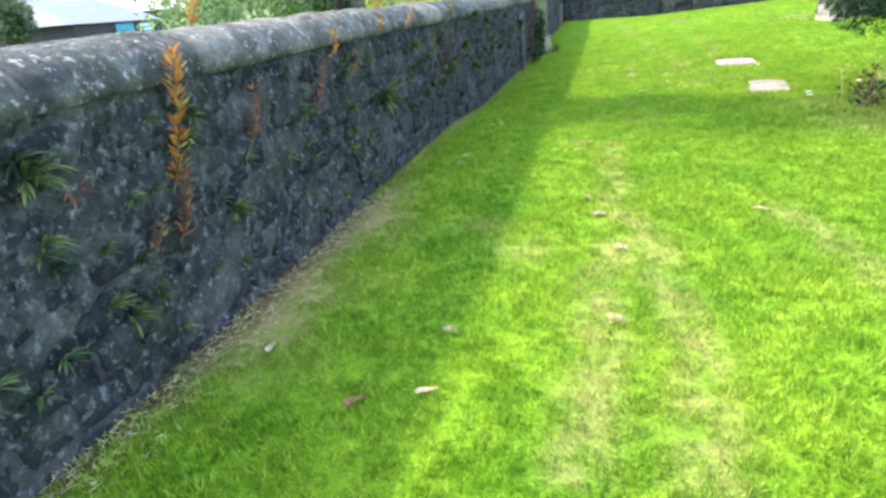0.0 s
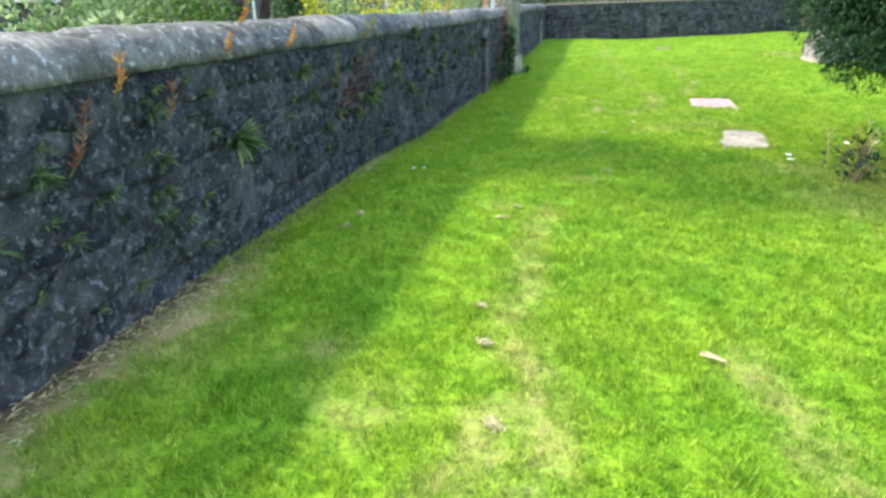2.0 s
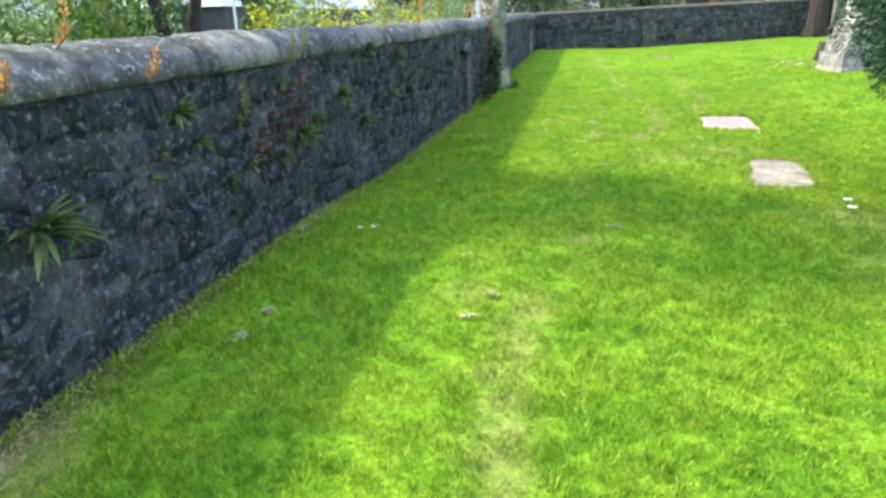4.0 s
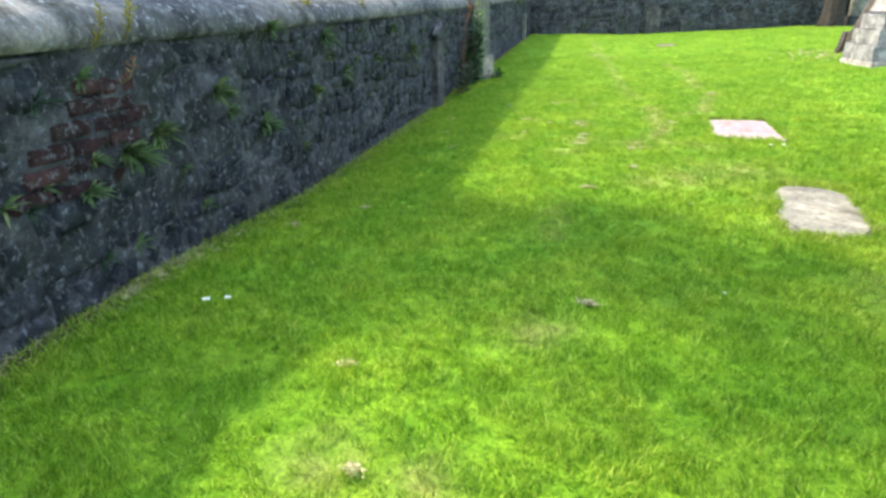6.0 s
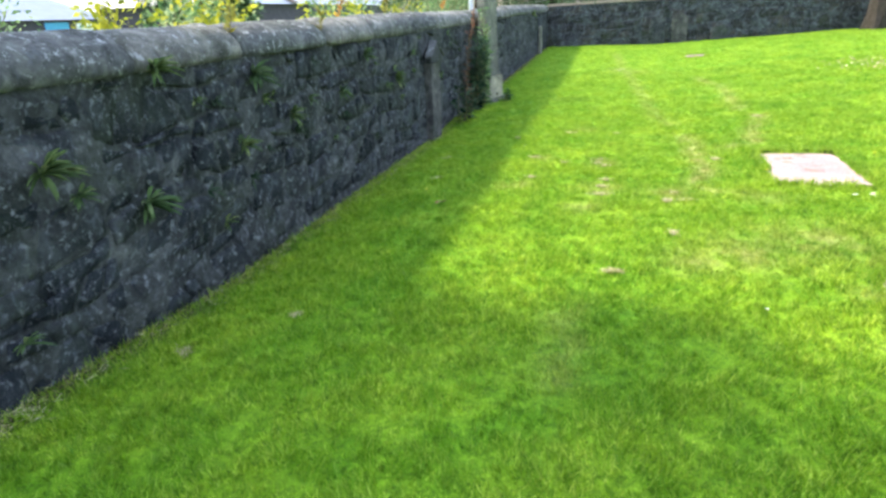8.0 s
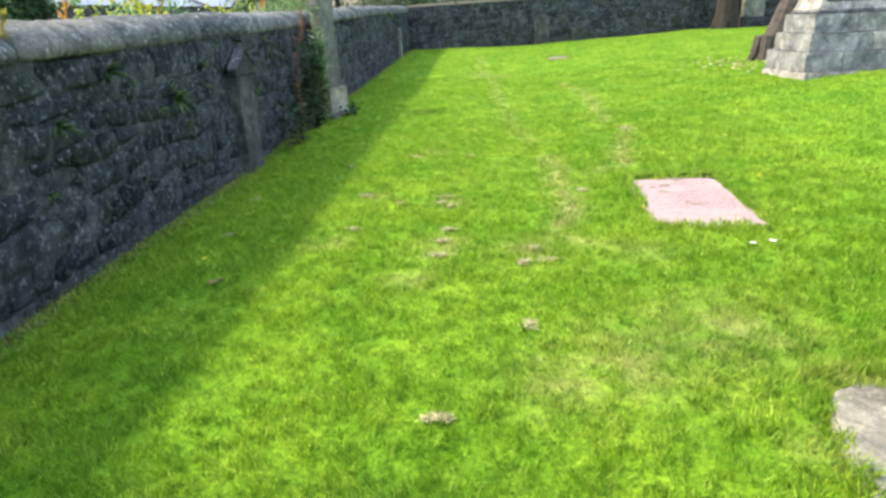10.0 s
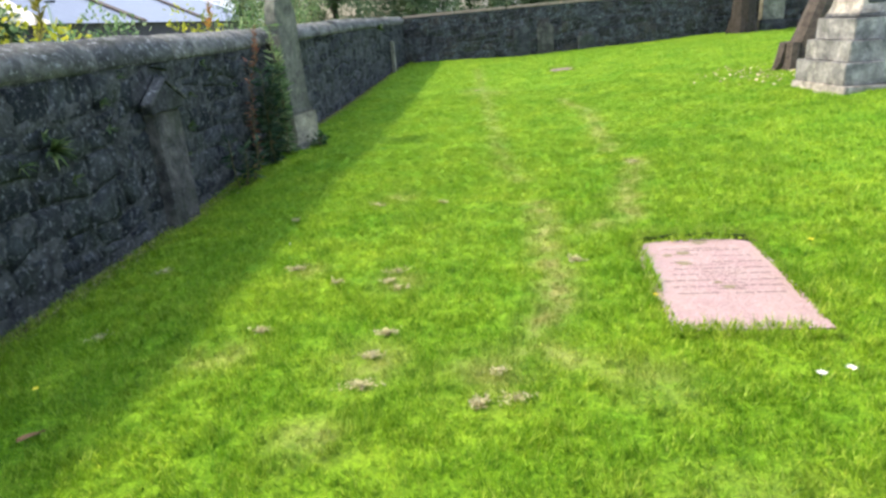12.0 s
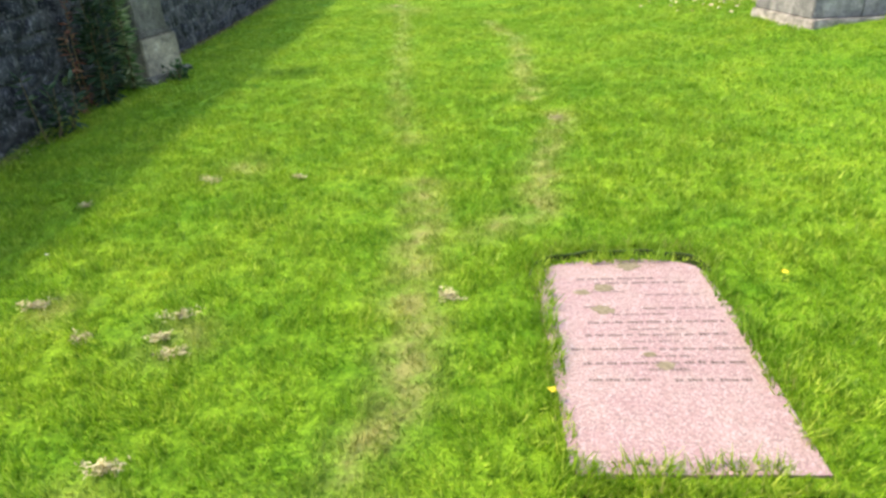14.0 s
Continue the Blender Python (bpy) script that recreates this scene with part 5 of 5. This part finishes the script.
stalk(-0.35, 3.9, 1.3, 0.4, 119, M_ORANGE, OL, 0.05, 0.07)
stalk(0.1, 16.9, 0.95, 0.5, 120, M_REDDISH, RL, 0.05, 0.07)
FERNS_A = [(2.34, 0.95, 0.12), (2.75, 0.76, 0.07), (3.39, 0.5, 0.12), (2.86, 0.6, 0.05), (2.56, 0.63, 0.06), (2.79, 0.33, 0.06), (2.6, 0.34, 0.1), (3.17, 0.31, 0.06), (5.72, 0.68, 0.17), (4.92, 0.57, 0.06), (5.02, 0.72, 0.09), (5.02, 0.56, 0.08), (5.0, 0.44, 0.08), (4.3, 0.8, 0.09)]
FERNS_B = [(6.7, 1.0, 0.1), (6.83, 0.82, 0.08), (8.1, 0.66, 0.1), (8.15, 0.62, 0.12), (8.36, 0.7, 0.11), (7.8, 0.53, 0.07), (8.95, 0.84, 0.13), (9.5, 0.55, 0.13), (9.73, 1.18, 0.12), (10.65, 1.07, 0.13), (10.43, 0.66, 0.1), (12.62, 1.06, 0.1), (13.47, 0.77, 0.12), (7.13, 0.54, 0.06), (25.5, 1.3, 0.16), (9.1, 0.7, 0.07), (11.1, 0.75, 0.1), (12.0, 0.8, 0.1)]
for i, (y, z, r) in enumerate(FERNS_A + FERNS_B):
    fern(0.014, y, z, r * (0.95 if y < 5.3 else 1.3), 200 + i, (M_FERN, M_WALLFERN)[i % 2], fronds=44)
wrng = random.Random(15)
for i in range(120):
    y = wrng.uniform(1.6, 16.5) if i < 80 else wrng.uniform(1.8, 5.5)
    fern(0.012, y, wrng.uniform(0.12, 1.1) + float(wall_lift(y)), wrng.uniform(0.05, 0.11), 500 + i, wrng.choice((M_FERN, M_WALLFERN, M_WALLFERN, M_DARKLEAF)), "small green tuft rooted in the wall joints", 16)
fern(0.012, 2.5, 0.86, 0.09, 250, M_REDDISH, "withered reddish tuft rooted in the wall")
fern(0.07, 2.7, 0.02, 0.14, 251, M_HEDGE, "broad-leaved weed at the foot of the wall", 7)


# ---- small things on the lawn ----
def clump(x, y, r, seed):
    """A dead tuft thrown up round a worm cast."""
    rng = np.random.default_rng(seed)
    thing = empty("dead_tuft", (x, y, float(height(x, y))))
    bm = bmesh.new()
    bmesh.ops.create_icosphere(bm, subdivisions=2, radius=1.0)
    for v in bm.verts:
        k = 1 + 0.5 * noise.noise(v.co * 2.2 + Vector((x, y, 0)))
        v.co = Vector((v.co.x * r * 0.19 * k, v.co.y * r * 0.15 * k, max(v.co.z, -0.3) * 0.010 * k + 0.008))
    obj("soil", bm, M_CLOD, thing)
    n = 180
    a = rng.uniform(0, 2 * math.pi, n)
    q = 1.05 * r * rng.uniform(0, 1, n) * (0.65 + 0.35 * np.sin(a * 2 + x * 9) + 0.2 * np.sin(a * 5 + y * 7))
    P = np.stack([np.cos(a) * q, np.sin(a) * q * 0.7, rng.uniform(0.01, 0.026, n)], 1)
    b = rng.uniform(0, 2 * math.pi, n)
    D = np.stack([np.cos(b), np.sin(b), rng.uniform(-0.1, 0.35, n)], 1)
    V, F = leaf_arrays(rng, P, D, 0.022, 0.006)
    leaf_object("straw", V, F, M_STRAW, thing)["kind"] = "stuff"
    tagged(thing, "tuft of dead straw grass and soil in the lawn", "dead grass")


TUFTS_A = [(1.85, 4.19, 0.07), (1.82, 3.36, 0.08), (2.31, 8.23, 0.06), (1.39, 7.44, 0.045), (1.55, 6.58, 0.05), (1.62, 6.87, 0.04), (1.73, 4.77, 0.05), (1.63, 5.14, 0.05), (0.5, 6.2, 0.1), (0.5, 6.5, 0.05), (2.3, 10.4, 0.07), (2.14, 13.1, 0.06), (1.1, 3.2, 0.05)]
TUFTS_B = [(1.51, 13.36, 0.09), (1.83, 13.11, 0.06), (2.16, 13.25, 0.1), (2.22, 13.0, 0.08), (2.24, 12.46, 0.08), (2.19, 12.0, 0.11), (3.23, 13.33, 0.09), (2.77, 12.08, 0.06), (1.78, 14.75, 0.13), (2.32, 14.78, 0.07), (1.18, 14.42, 0.06), (4.02, 15.6, 0.1), (2.2, 12.24, 0.07), (1.58, 12.53, 0.07), (2.84, 11.88, 0.1), (2.69, 11.86, 0.08), (0.69, 12.58, 0.08), (0.55, 13.52, 0.1), (2.68, 11.1, 0.08), (2.4, 22.4, 0.2), (0.37, 9.13, 0.07), (0.72, 9.58, 0.05), (2.3, 10.4, 0.06)]
for i, (x, y, r) in enumerate(TUFTS_A + TUFTS_B):
    clump(x, y, r * 0.9, 300 + i)


def dead_leaf(x, y, size, turn, seed, label="curled tan dead leaf on the grass", mat=M_PALELEAF):
    rng = random.Random(seed)
    bm = bmesh.new()
    n = 8
    rows = []
    for i in range(n + 1):
        t = i / n
        w = 0.2 * math.sin(math.pi * min(1, 0.06 + 0.94 * t)) ** 0.8 * (1 if t < 0.97 else 0.2)
        rows.append([bm.verts.new(((t - 0.5) * size, s * w * size, 0.008 + size * (0.05 * abs(s) + 0.05 * math.sin(t * 5 + s)))) for s in (-1, 0, 1)])
    for a, b in zip(rows, rows[1:]):
        for k in range(2):
            bm.faces.new((a[k], a[k + 1], b[k + 1], b[k]))
    r = bmesh.ops.extrude_face_region(bm, geom=bm.faces[:])
    bmesh.ops.translate(bm, verts=[v for v in r["geom"] if isinstance(v, bmesh.types.BMVert)], vec=(0, 0, 0.0015))
    ob = obj("fallen_leaf", bm, mat)
    ob.matrix_world = pose(x, y, float(height(x, y)) + 0.014, 0, rng.uniform(-8, 8), turn)
    tagged(ob, label, "leaf")


dead_leaf(2.7, 4.82, 0.12, -35, 1)
dead_leaf(0.87, 2.62, 0.11, 60, 2, "curled brown dead leaf on the grass", M_LITTER)
dead_leaf(1.12, 2.72, 0.09, 20, 3)
dead_leaf(0.94, 11.7, 0.1, 40, 4, "curled brown dead leaf on the grass", M_LITTER)
dead_leaf(5.64, 6.62, 0.12, 10, 5, "orange fallen leaf beside the shrubs", M_ORANGE)
dead_leaf(0.35, 2.95, 0.1, 100, 6)


def daisy(x, y, z, r, seed, mat=M_PETAL, label="small white daisy in the grass"):
    rng = np.random.default_rng(seed)
    thing = empty("daisy", (x, y, float(height(x, y))))
    bm = bmesh.new()
    tube(bm, [(0, 0, -0.01), (0.002, 0, z * 0.5), (0, 0, z)], [0.0015, 0.0012, 0.0012], 5)
    obj("stem", bm, M_FERN, thing)
    n = 14
    a = np.linspace(0, 2 * math.pi, n, endpoint=False)
    P = np.stack([np.cos(a) * r * 0.15, np.sin(a) * r * 0.15, np.full(n, z)], 1)
    D = np.stack([np.cos(a), np.sin(a), np.full(n, 0.25)], 1)
    V, F = leaf_arrays(rng, P, D, r, r * 0.5, 0.05)
    leaf_object("petals", V, F, mat, thing)
    bm = bmesh.new()
    bmesh.ops.create_icosphere(bm, subdivisions=2, radius=r * 0.3)
    for v in bm.verts:
        v.co.z = v.co.z * 0.5 + z
    obj("centre", bm, M_YOLK, thing, "yellow centre")
    tagged(thing, label, "flower")


for i, (x, y) in enumerate([(0.55, 7.8), (0.64, 7.84), (3.98, 11.93), (4.1, 11.96), (2.95, 8.4), (3.0, 9.9), (1.35, 13.75)]):
    daisy(x, y, 0.05, 0.018 if i < 4 else 0.008, 400 + i)
for i, (x, y) in enumerate([(3.93, 8.55), (4.71, 9.5), (5.04, 9.64), (4.49, 7.3), (3.97, 8.75), (5.0, 8.6)]):
    daisy(x, y, 0.1, 0.032, 420 + i, M_PETAL, "white flower at the edge of the weeds")
for i, (x, y) in enumerate([(3.55, 12.68), (4.55, 13.3), (0.73, 12.02)]):
    daisy(x, y, 0.05, 0.013, 440 + i, M_YOLK, "small yellow flower in the grass")


def pale_litter():
    """Pale leaves shed round the leaning tree."""
    rng = np.random.default_rng(78)
    n = 110
    x, y = rng.normal(6.75, 0.4, n), rng.normal(20.2, 0.6, n)
    P = np.stack([x, y, height(x, y) + rng.uniform(0.01, 0.035, n)], 1)
    a = rng.uniform(0, 2 * math.pi, n)
    D = np.stack([np.cos(a), np.sin(a), rng.uniform(-0.05, 0.25, n)], 1)
    V, F = leaf_arrays(rng, P, D, 0.06, 0.04)
    tagged(leaf_object("leaf_litter", V, F, M_PALELEAF), "pale fallen leaves round the leaning tree", "leaf litter", kind="stuff")


pale_litter()


def litter():
    """Brown leaves lying over the sunken stone and at the shrubs' foot."""
    rng = np.random.default_rng(77)
    n = 260
    u, v = rng.normal(0.03, 0.13, n), rng.normal(-0.05, 0.26, n)
    x, y = 4.1 + u, 5.0 + v
    P = np.stack([x, y, height(x, y) + rng.uniform(0.008, 0.03, n)], 1)
    m = 160
    x2, y2 = rng.uniform(5.2, 7.5, m), rng.normal(6.75, 0.1, m)
    P = np.r_[P, np.stack([x2, y2, height(x2, y2) + rng.uniform(0.01, 0.04, m)], 1)]
    a = rng.uniform(0, 2 * math.pi, len(P))
    D = np.stack([np.cos(a), np.sin(a), rng.uniform(-0.05, 0.2, len(P))], 1)
    V, F = leaf_arrays(rng, P, D, 0.035, 0.02)
    tagged(leaf_object("leaf_litter", V, F, M_LITTER), "scattered brown and orange fallen leaves", "leaf litter", kind="stuff")
    # pale straw at the wall's foot
    n = 3800
    y = np.r_[rng.uniform(1.9, 5.6, 1900), rng.uniform(1.8, 2.6, 400) + 6, rng.uniform(5.6, 16, 1500)]
    x = np.abs(rng.normal(0.05, 0.13, n)) * np.where(y > 5.6, 0.55, 1.0) + 0.01
    P = np.stack([x, y, height(x, y) + rng.uniform(0.0, 0.02, n)], 1)
    a = rng.uniform(0, 2 * math.pi, n)
    D = np.stack([np.cos(a), np.sin(a), rng.uniform(0.0, 0.35, n)], 1)
    V, F = leaf_arrays(rng, P, D, 0.05, 0.0035)
    tagged(leaf_object("dry_straw", V, F, M_STRAW), "pale dry straw along the foot of the wall", "dead grass", kind="stuff")


litter()


# ---- beyond the walls ----
def house():
    thing = empty("house", (0, 0, 0))
    bm = bmesh.new()
    box(bm, 6.2, 37.0, -0.3, 17.0, 45.0, 3.3)
    obj("wall", bm, M_ASHLAR, thing)
    for k in range(8):
        bm = bmesh.new()
        w = 0.3 if k % 2 else 0.2
        box(bm, 6.17, 36.96, -0.1 + k * 0.42, 6.17 + w, 37.2, 0.31 + k * 0.42, 0.012)
        obj("quoin", bm, M_QUOIN, thing)
    bm = bmesh.new()
    v = [bm.verts.new(p) for p in ((5.9, 36.6, 3.3), (17.3, 36.6, 3.3), (17.3, 45.4, 3.3), (5.9, 45.4, 3.3), (7.5, 41, 7.4), (17.3, 41, 7.4))]
    for f in ((0, 1, 5, 4), (2, 3, 4, 5), (1, 2, 5), (3, 0, 4), (3, 2, 1, 0)):
        bm.faces.new([v[i] for i in f])
    obj("roof", bm, M_SLATE, thing)
    bm = bmesh.new()
    box(bm, 7.35, 35.4, -0.3, 9.2, 36.99, 2.26)
    obj("porch", bm, M_PORCH, thing, "warm sandstone porch wall")
    for x0, x1 in ((7.55, 7.8), (8.1, 8.45)):
        bm = bmesh.new()
        box(bm, x0, 35.37, 0.9, x1, 35.42, 2.1, 0.01)
        obj("porch_window", bm, M_DARKSHED, thing, "narrow dark porch window")
    ridge = Vector((8.3, 36.2, 3.5))
    bm = bmesh.new()
    v = [bm.verts.new(p) for p in ((7.05, 35.1, 2.27), (9.5, 35.1, 2.27), (9.5, 36.98, 2.27), (7.05, 36.98, 2.27), ridge, (8.45, 36.2, 3.5), (8.45, 36.98, 3.5), (8.3, 36.98, 3.5))]
    for f in ((0, 1, 5, 4), (1, 2, 6, 5), (3, 0, 4, 7), (4, 5, 6, 7), (3, 2, 1, 0), (2, 3, 7, 6)):
        bm.faces.new([v[i] for i in f])
    obj("porch_roof", bm, M_SLATE, thing, "grey slate hipped porch roof")
    bm = bmesh.new()
    tube(bm, [(7.03, 35.08, 2.3), (8.3, 36.18, 3.54)], [0.055, 0.055], 6)
    obj("hip_flashing", bm, M_WHITE, thing, "pale lead hip flashing")
    bm = bmesh.new()
    tube(bm, [(6.55, 36.92, 0), (6.55, 36.92, 3.2)], [0.06, 0.06], 8)
    obj("downpipe", bm, M_DARKSHED, thing, "dark downpipe")
    for x0, z0, w, h in ((9.85, 1.5, 1.15, 1.5), (12.6, 1.5, 1.2, 1.5), (7.35, 2.55, 0.5, 0.6)):
        bm = bmesh.new()
        for e in ((x0, z0, x0 + w, z0 + 0.08), (x0, z0 + h - 0.08, x0 + w, z0 + h), (x0, z0 + 0.08, x0 + 0.08, z0 + h - 0.08), (x0 + w - 0.08, z0 + 0.08, x0 + w, z0 + h - 0.08), (x0 + 0.08, z0 + h / 2 - 0.03, x0 + w - 0.08, z0 + h / 2 + 0.03)):
            box(bm, e[0], 36.93, e[1], e[2], 37.05, e[3])
        win = obj("window", bm, M_WHITE, thing, "white sash window")
        bm = bmesh.new()
        box(bm, x0 + 0.08, 36.97, z0 + 0.08, x0 + w - 0.08, 36.99, z0 + h - 0.08)
        obj("pane", bm, M_GLASS, win)
    tagged(thing, "stone house with slate porch roof beyond the far wall", "house")


def shed():
    """Long low building with a blue-grey sheet roof."""
    thing = empty("shed", (0, 0, 0))
    bm = bmesh.new()
    box(bm, -36, 50, -0.5, -25, 86, 2.75)
    obj("wall", bm, M_DARKSHED, thing)
    bm = bmesh.new()
    v = [bm.verts.new(p) for p in ((-24.6, 49.5, 2.75), (-24.6, 86.5, 2.75), (-36.4, 86.5, 2.75), (-36.4, 49.5, 2.75), (-30.5, 51.5, 5.4), (-30.5, 84.5, 5.4))]
    for f in ((0, 1, 5, 4), (2, 3, 4, 5), (1, 2, 5), (3, 0, 4), (3, 2, 1, 0)):
        bm.faces.new([v[i] for i in f])
    obj("roof", bm, M_METALROOF, thing)
    for y in (60.0, 72.0):
        bm = bmesh.new()
        a, b = Vector((-24.6, y, 2.82)), Vector((-30.5, y + 0.2, 5.46))
        vs = [bm.verts.new(p) for p in (a, a + Vector((0, 0.9, 0)), b + Vector((0, 0.9, 0)), b)]
        f = bm.faces.new(vs)
        r = bmesh.ops.extrude_face_region(bm, geom=[f])
        bmesh.ops.translate(bm, verts=[q for q in r["geom"] if isinstance(q, bmesh.types.BMVert)], vec=(0, 0, 0.1))
        obj("roof_band", bm, M_TRIM, thing, "brown roof band")
    tagged(thing, "long dark shed with blue-grey sheet metal roof", "shed")


def shop():
    thing = empty("low_building", (0.8, 0.95, 0))
    bm = bmesh.new()
    box(bm, -38, 33.6, -0.5, -30, 41.6, 1.95)
    obj("wall", bm, M_DARKSHED, thing)
    bm = bmesh.new()
    v = [bm.verts.new(p) for p in ((-29.7, 33.2, 1.95), (-29.7, 42, 1.95), (-38.3, 42, 1.95), (-38.3, 33.2, 1.95), (-34, 34.2, 3.6), (-34, 41, 3.6))]
    for f in ((0, 1, 5, 4), (2, 3, 4, 5), (1, 2, 5), (3, 0, 4), (3, 2, 1, 0)):
        bm.faces.new([v[i] for i in f])
    obj("roof", bm, M_METALROOF, thing)
    bm = bmesh.new()
    box(bm, -29.99, 37.2, 0.0, -29.93, 38.9, 1.8, 0.01)
    obj("door", bm, M_BLUE, thing, "bright blue door")
    bm = bmesh.new()
    box(bm, -29.99, 39.5, 1.0, -29.93, 40.9, 1.75, 0.01)
    sign = obj("sign", bm, M_WHITE, thing, "white sign board with blue bars")
    for k in range(2):
        bm = bmesh.new()
        box(bm, -29.925, 39.65, 1.18 + 0.26 * k, -29.915, 40.75, 1.3 + 0.26 * k)
        obj("bar", bm, M_BLUE, sign)
    tagged(thing, "low building with pale metal roof and blue door", "building")
    far = empty("far_house", (1.1, 1.3, 0))
    bm = bmesh.new()
    box(bm, -62, 47, -0.5, -52, 60, 2.6)
    obj("wall", bm, M_REDHOUSE, far)
    bm = bmesh.new()
    v = [bm.verts.new(p) for p in ((-51.6, 46.6, 2.6), (-51.6, 60.4, 2.6), (-62.4, 60.4, 2.6), (-62.4, 46.6, 2.6), (-57, 46.6, 5.2), (-57, 60.4, 5.2))]
    for f in ((0, 1, 5, 4), (2, 3, 4, 5), (1, 2, 5), (3, 0, 4), (3, 2, 1, 0)):
        bm.faces.new([v[i] for i in f])
    obj("roof", bm, M_SLATE, far)
    tagged(far, "distant red brick house with dark roof", "house")


def lamp_post(x, y, h, r, label):
    thing = empty("street_lamp", (x, y, 0))
    bm = bmesh.new()
    tube(bm, [(0, 0, -0.2), (0, 0, 1.0), (0, 0, h)], [r * 1.3, r, r * 0.7], 10)
    obj("pole", bm, M_POLE, thing)
    bm = bmesh.new()
    box(bm, -0.1, -0.12, h, 0.42, 0.12, h + 0.12, 0.04)
    obj("lamp_head", bm, M_LAMPHEAD, thing)
    tagged(thing, label, "street lamp")


house()
shed()
shop()
lamp_post(-0.85, 21.5, 5.5, 0.055, "slim grey steel lamp post behind the wall")
lamp_post(-20.0, 42.7, 3.5, 0.1, "grey street lamp with dark head")
tree("tree", -27.5, 47.0, [[(0, 0, -0.2), (0, 0, 1.2), (0.05, 0, 2.0)]], 0.2, (0, 0, 2.4), (1.9, 1.9, 1.7), 30, 2500, 0.25, M_FARTREE, M_DARKBARK, "round dark green tree by the road", 98, z=0)
tree("tree", -30.0, 30.9, [[(0, 0, -0.2), (0, 0, 1.2), (0.05, 0, 2.4)]], 0.2, (0, 0, 2.3), (1.3, 1.3, 1.7), 30, 2500, 0.22, M_FARTREE, M_DARKBARK, "round dark green tree by the road", 89, z=0)


# ---- the stones of the walls ----
srng = random.Random(7)


def joined_stones(name, quads, place, parent, mat):
    Vs, Fs, base = [], [], 0
    for q in quads:
        V, F = stone_arrays(srng, q)
        Vs.append(place(V[:, 0], V[:, 1], V[:, 2]))
        Fs.append(F + base)
        base += len(V)
    ob = new(name, np_mesh(name, np.concatenate(Vs), np.concatenate(Fs), mat, None, True))
    ob.parent = parent
    ob["kind"] = "stuff"


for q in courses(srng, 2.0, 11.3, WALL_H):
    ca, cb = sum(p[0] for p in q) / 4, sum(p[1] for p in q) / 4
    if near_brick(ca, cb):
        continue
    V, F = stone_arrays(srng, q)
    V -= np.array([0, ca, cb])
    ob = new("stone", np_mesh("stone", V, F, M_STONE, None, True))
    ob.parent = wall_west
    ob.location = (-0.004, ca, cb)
for y, z in BRICKS:
    bm = bmesh.new()
    box(bm, -0.06, -0.108, -0.034, 0.008, 0.108, 0.034, 0.007)
    ob = obj("brick", bm, M_BRICK, wall_west)
    ob.matrix_basis = pose(srng.uniform(-0.002, 0.01), y, z, srng.uniform(-2, 2), 0, srng.uniform(-1, 1))
rest = courses(srng, 11.3, 30.0, WALL_H) + courses(srng, -4.0, 2.0, WALL_H)
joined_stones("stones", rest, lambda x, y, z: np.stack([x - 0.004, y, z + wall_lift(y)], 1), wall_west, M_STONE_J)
joined_stones("stones", courses(srng, 0.0, 18.8, 1.28, 0.2, 0.32), lambda x, y, z: np.stack([y, 30.004 - x, z + 0.2 + 0.48 * y / 19.0], 1), wall_north, M_FARSTONE)
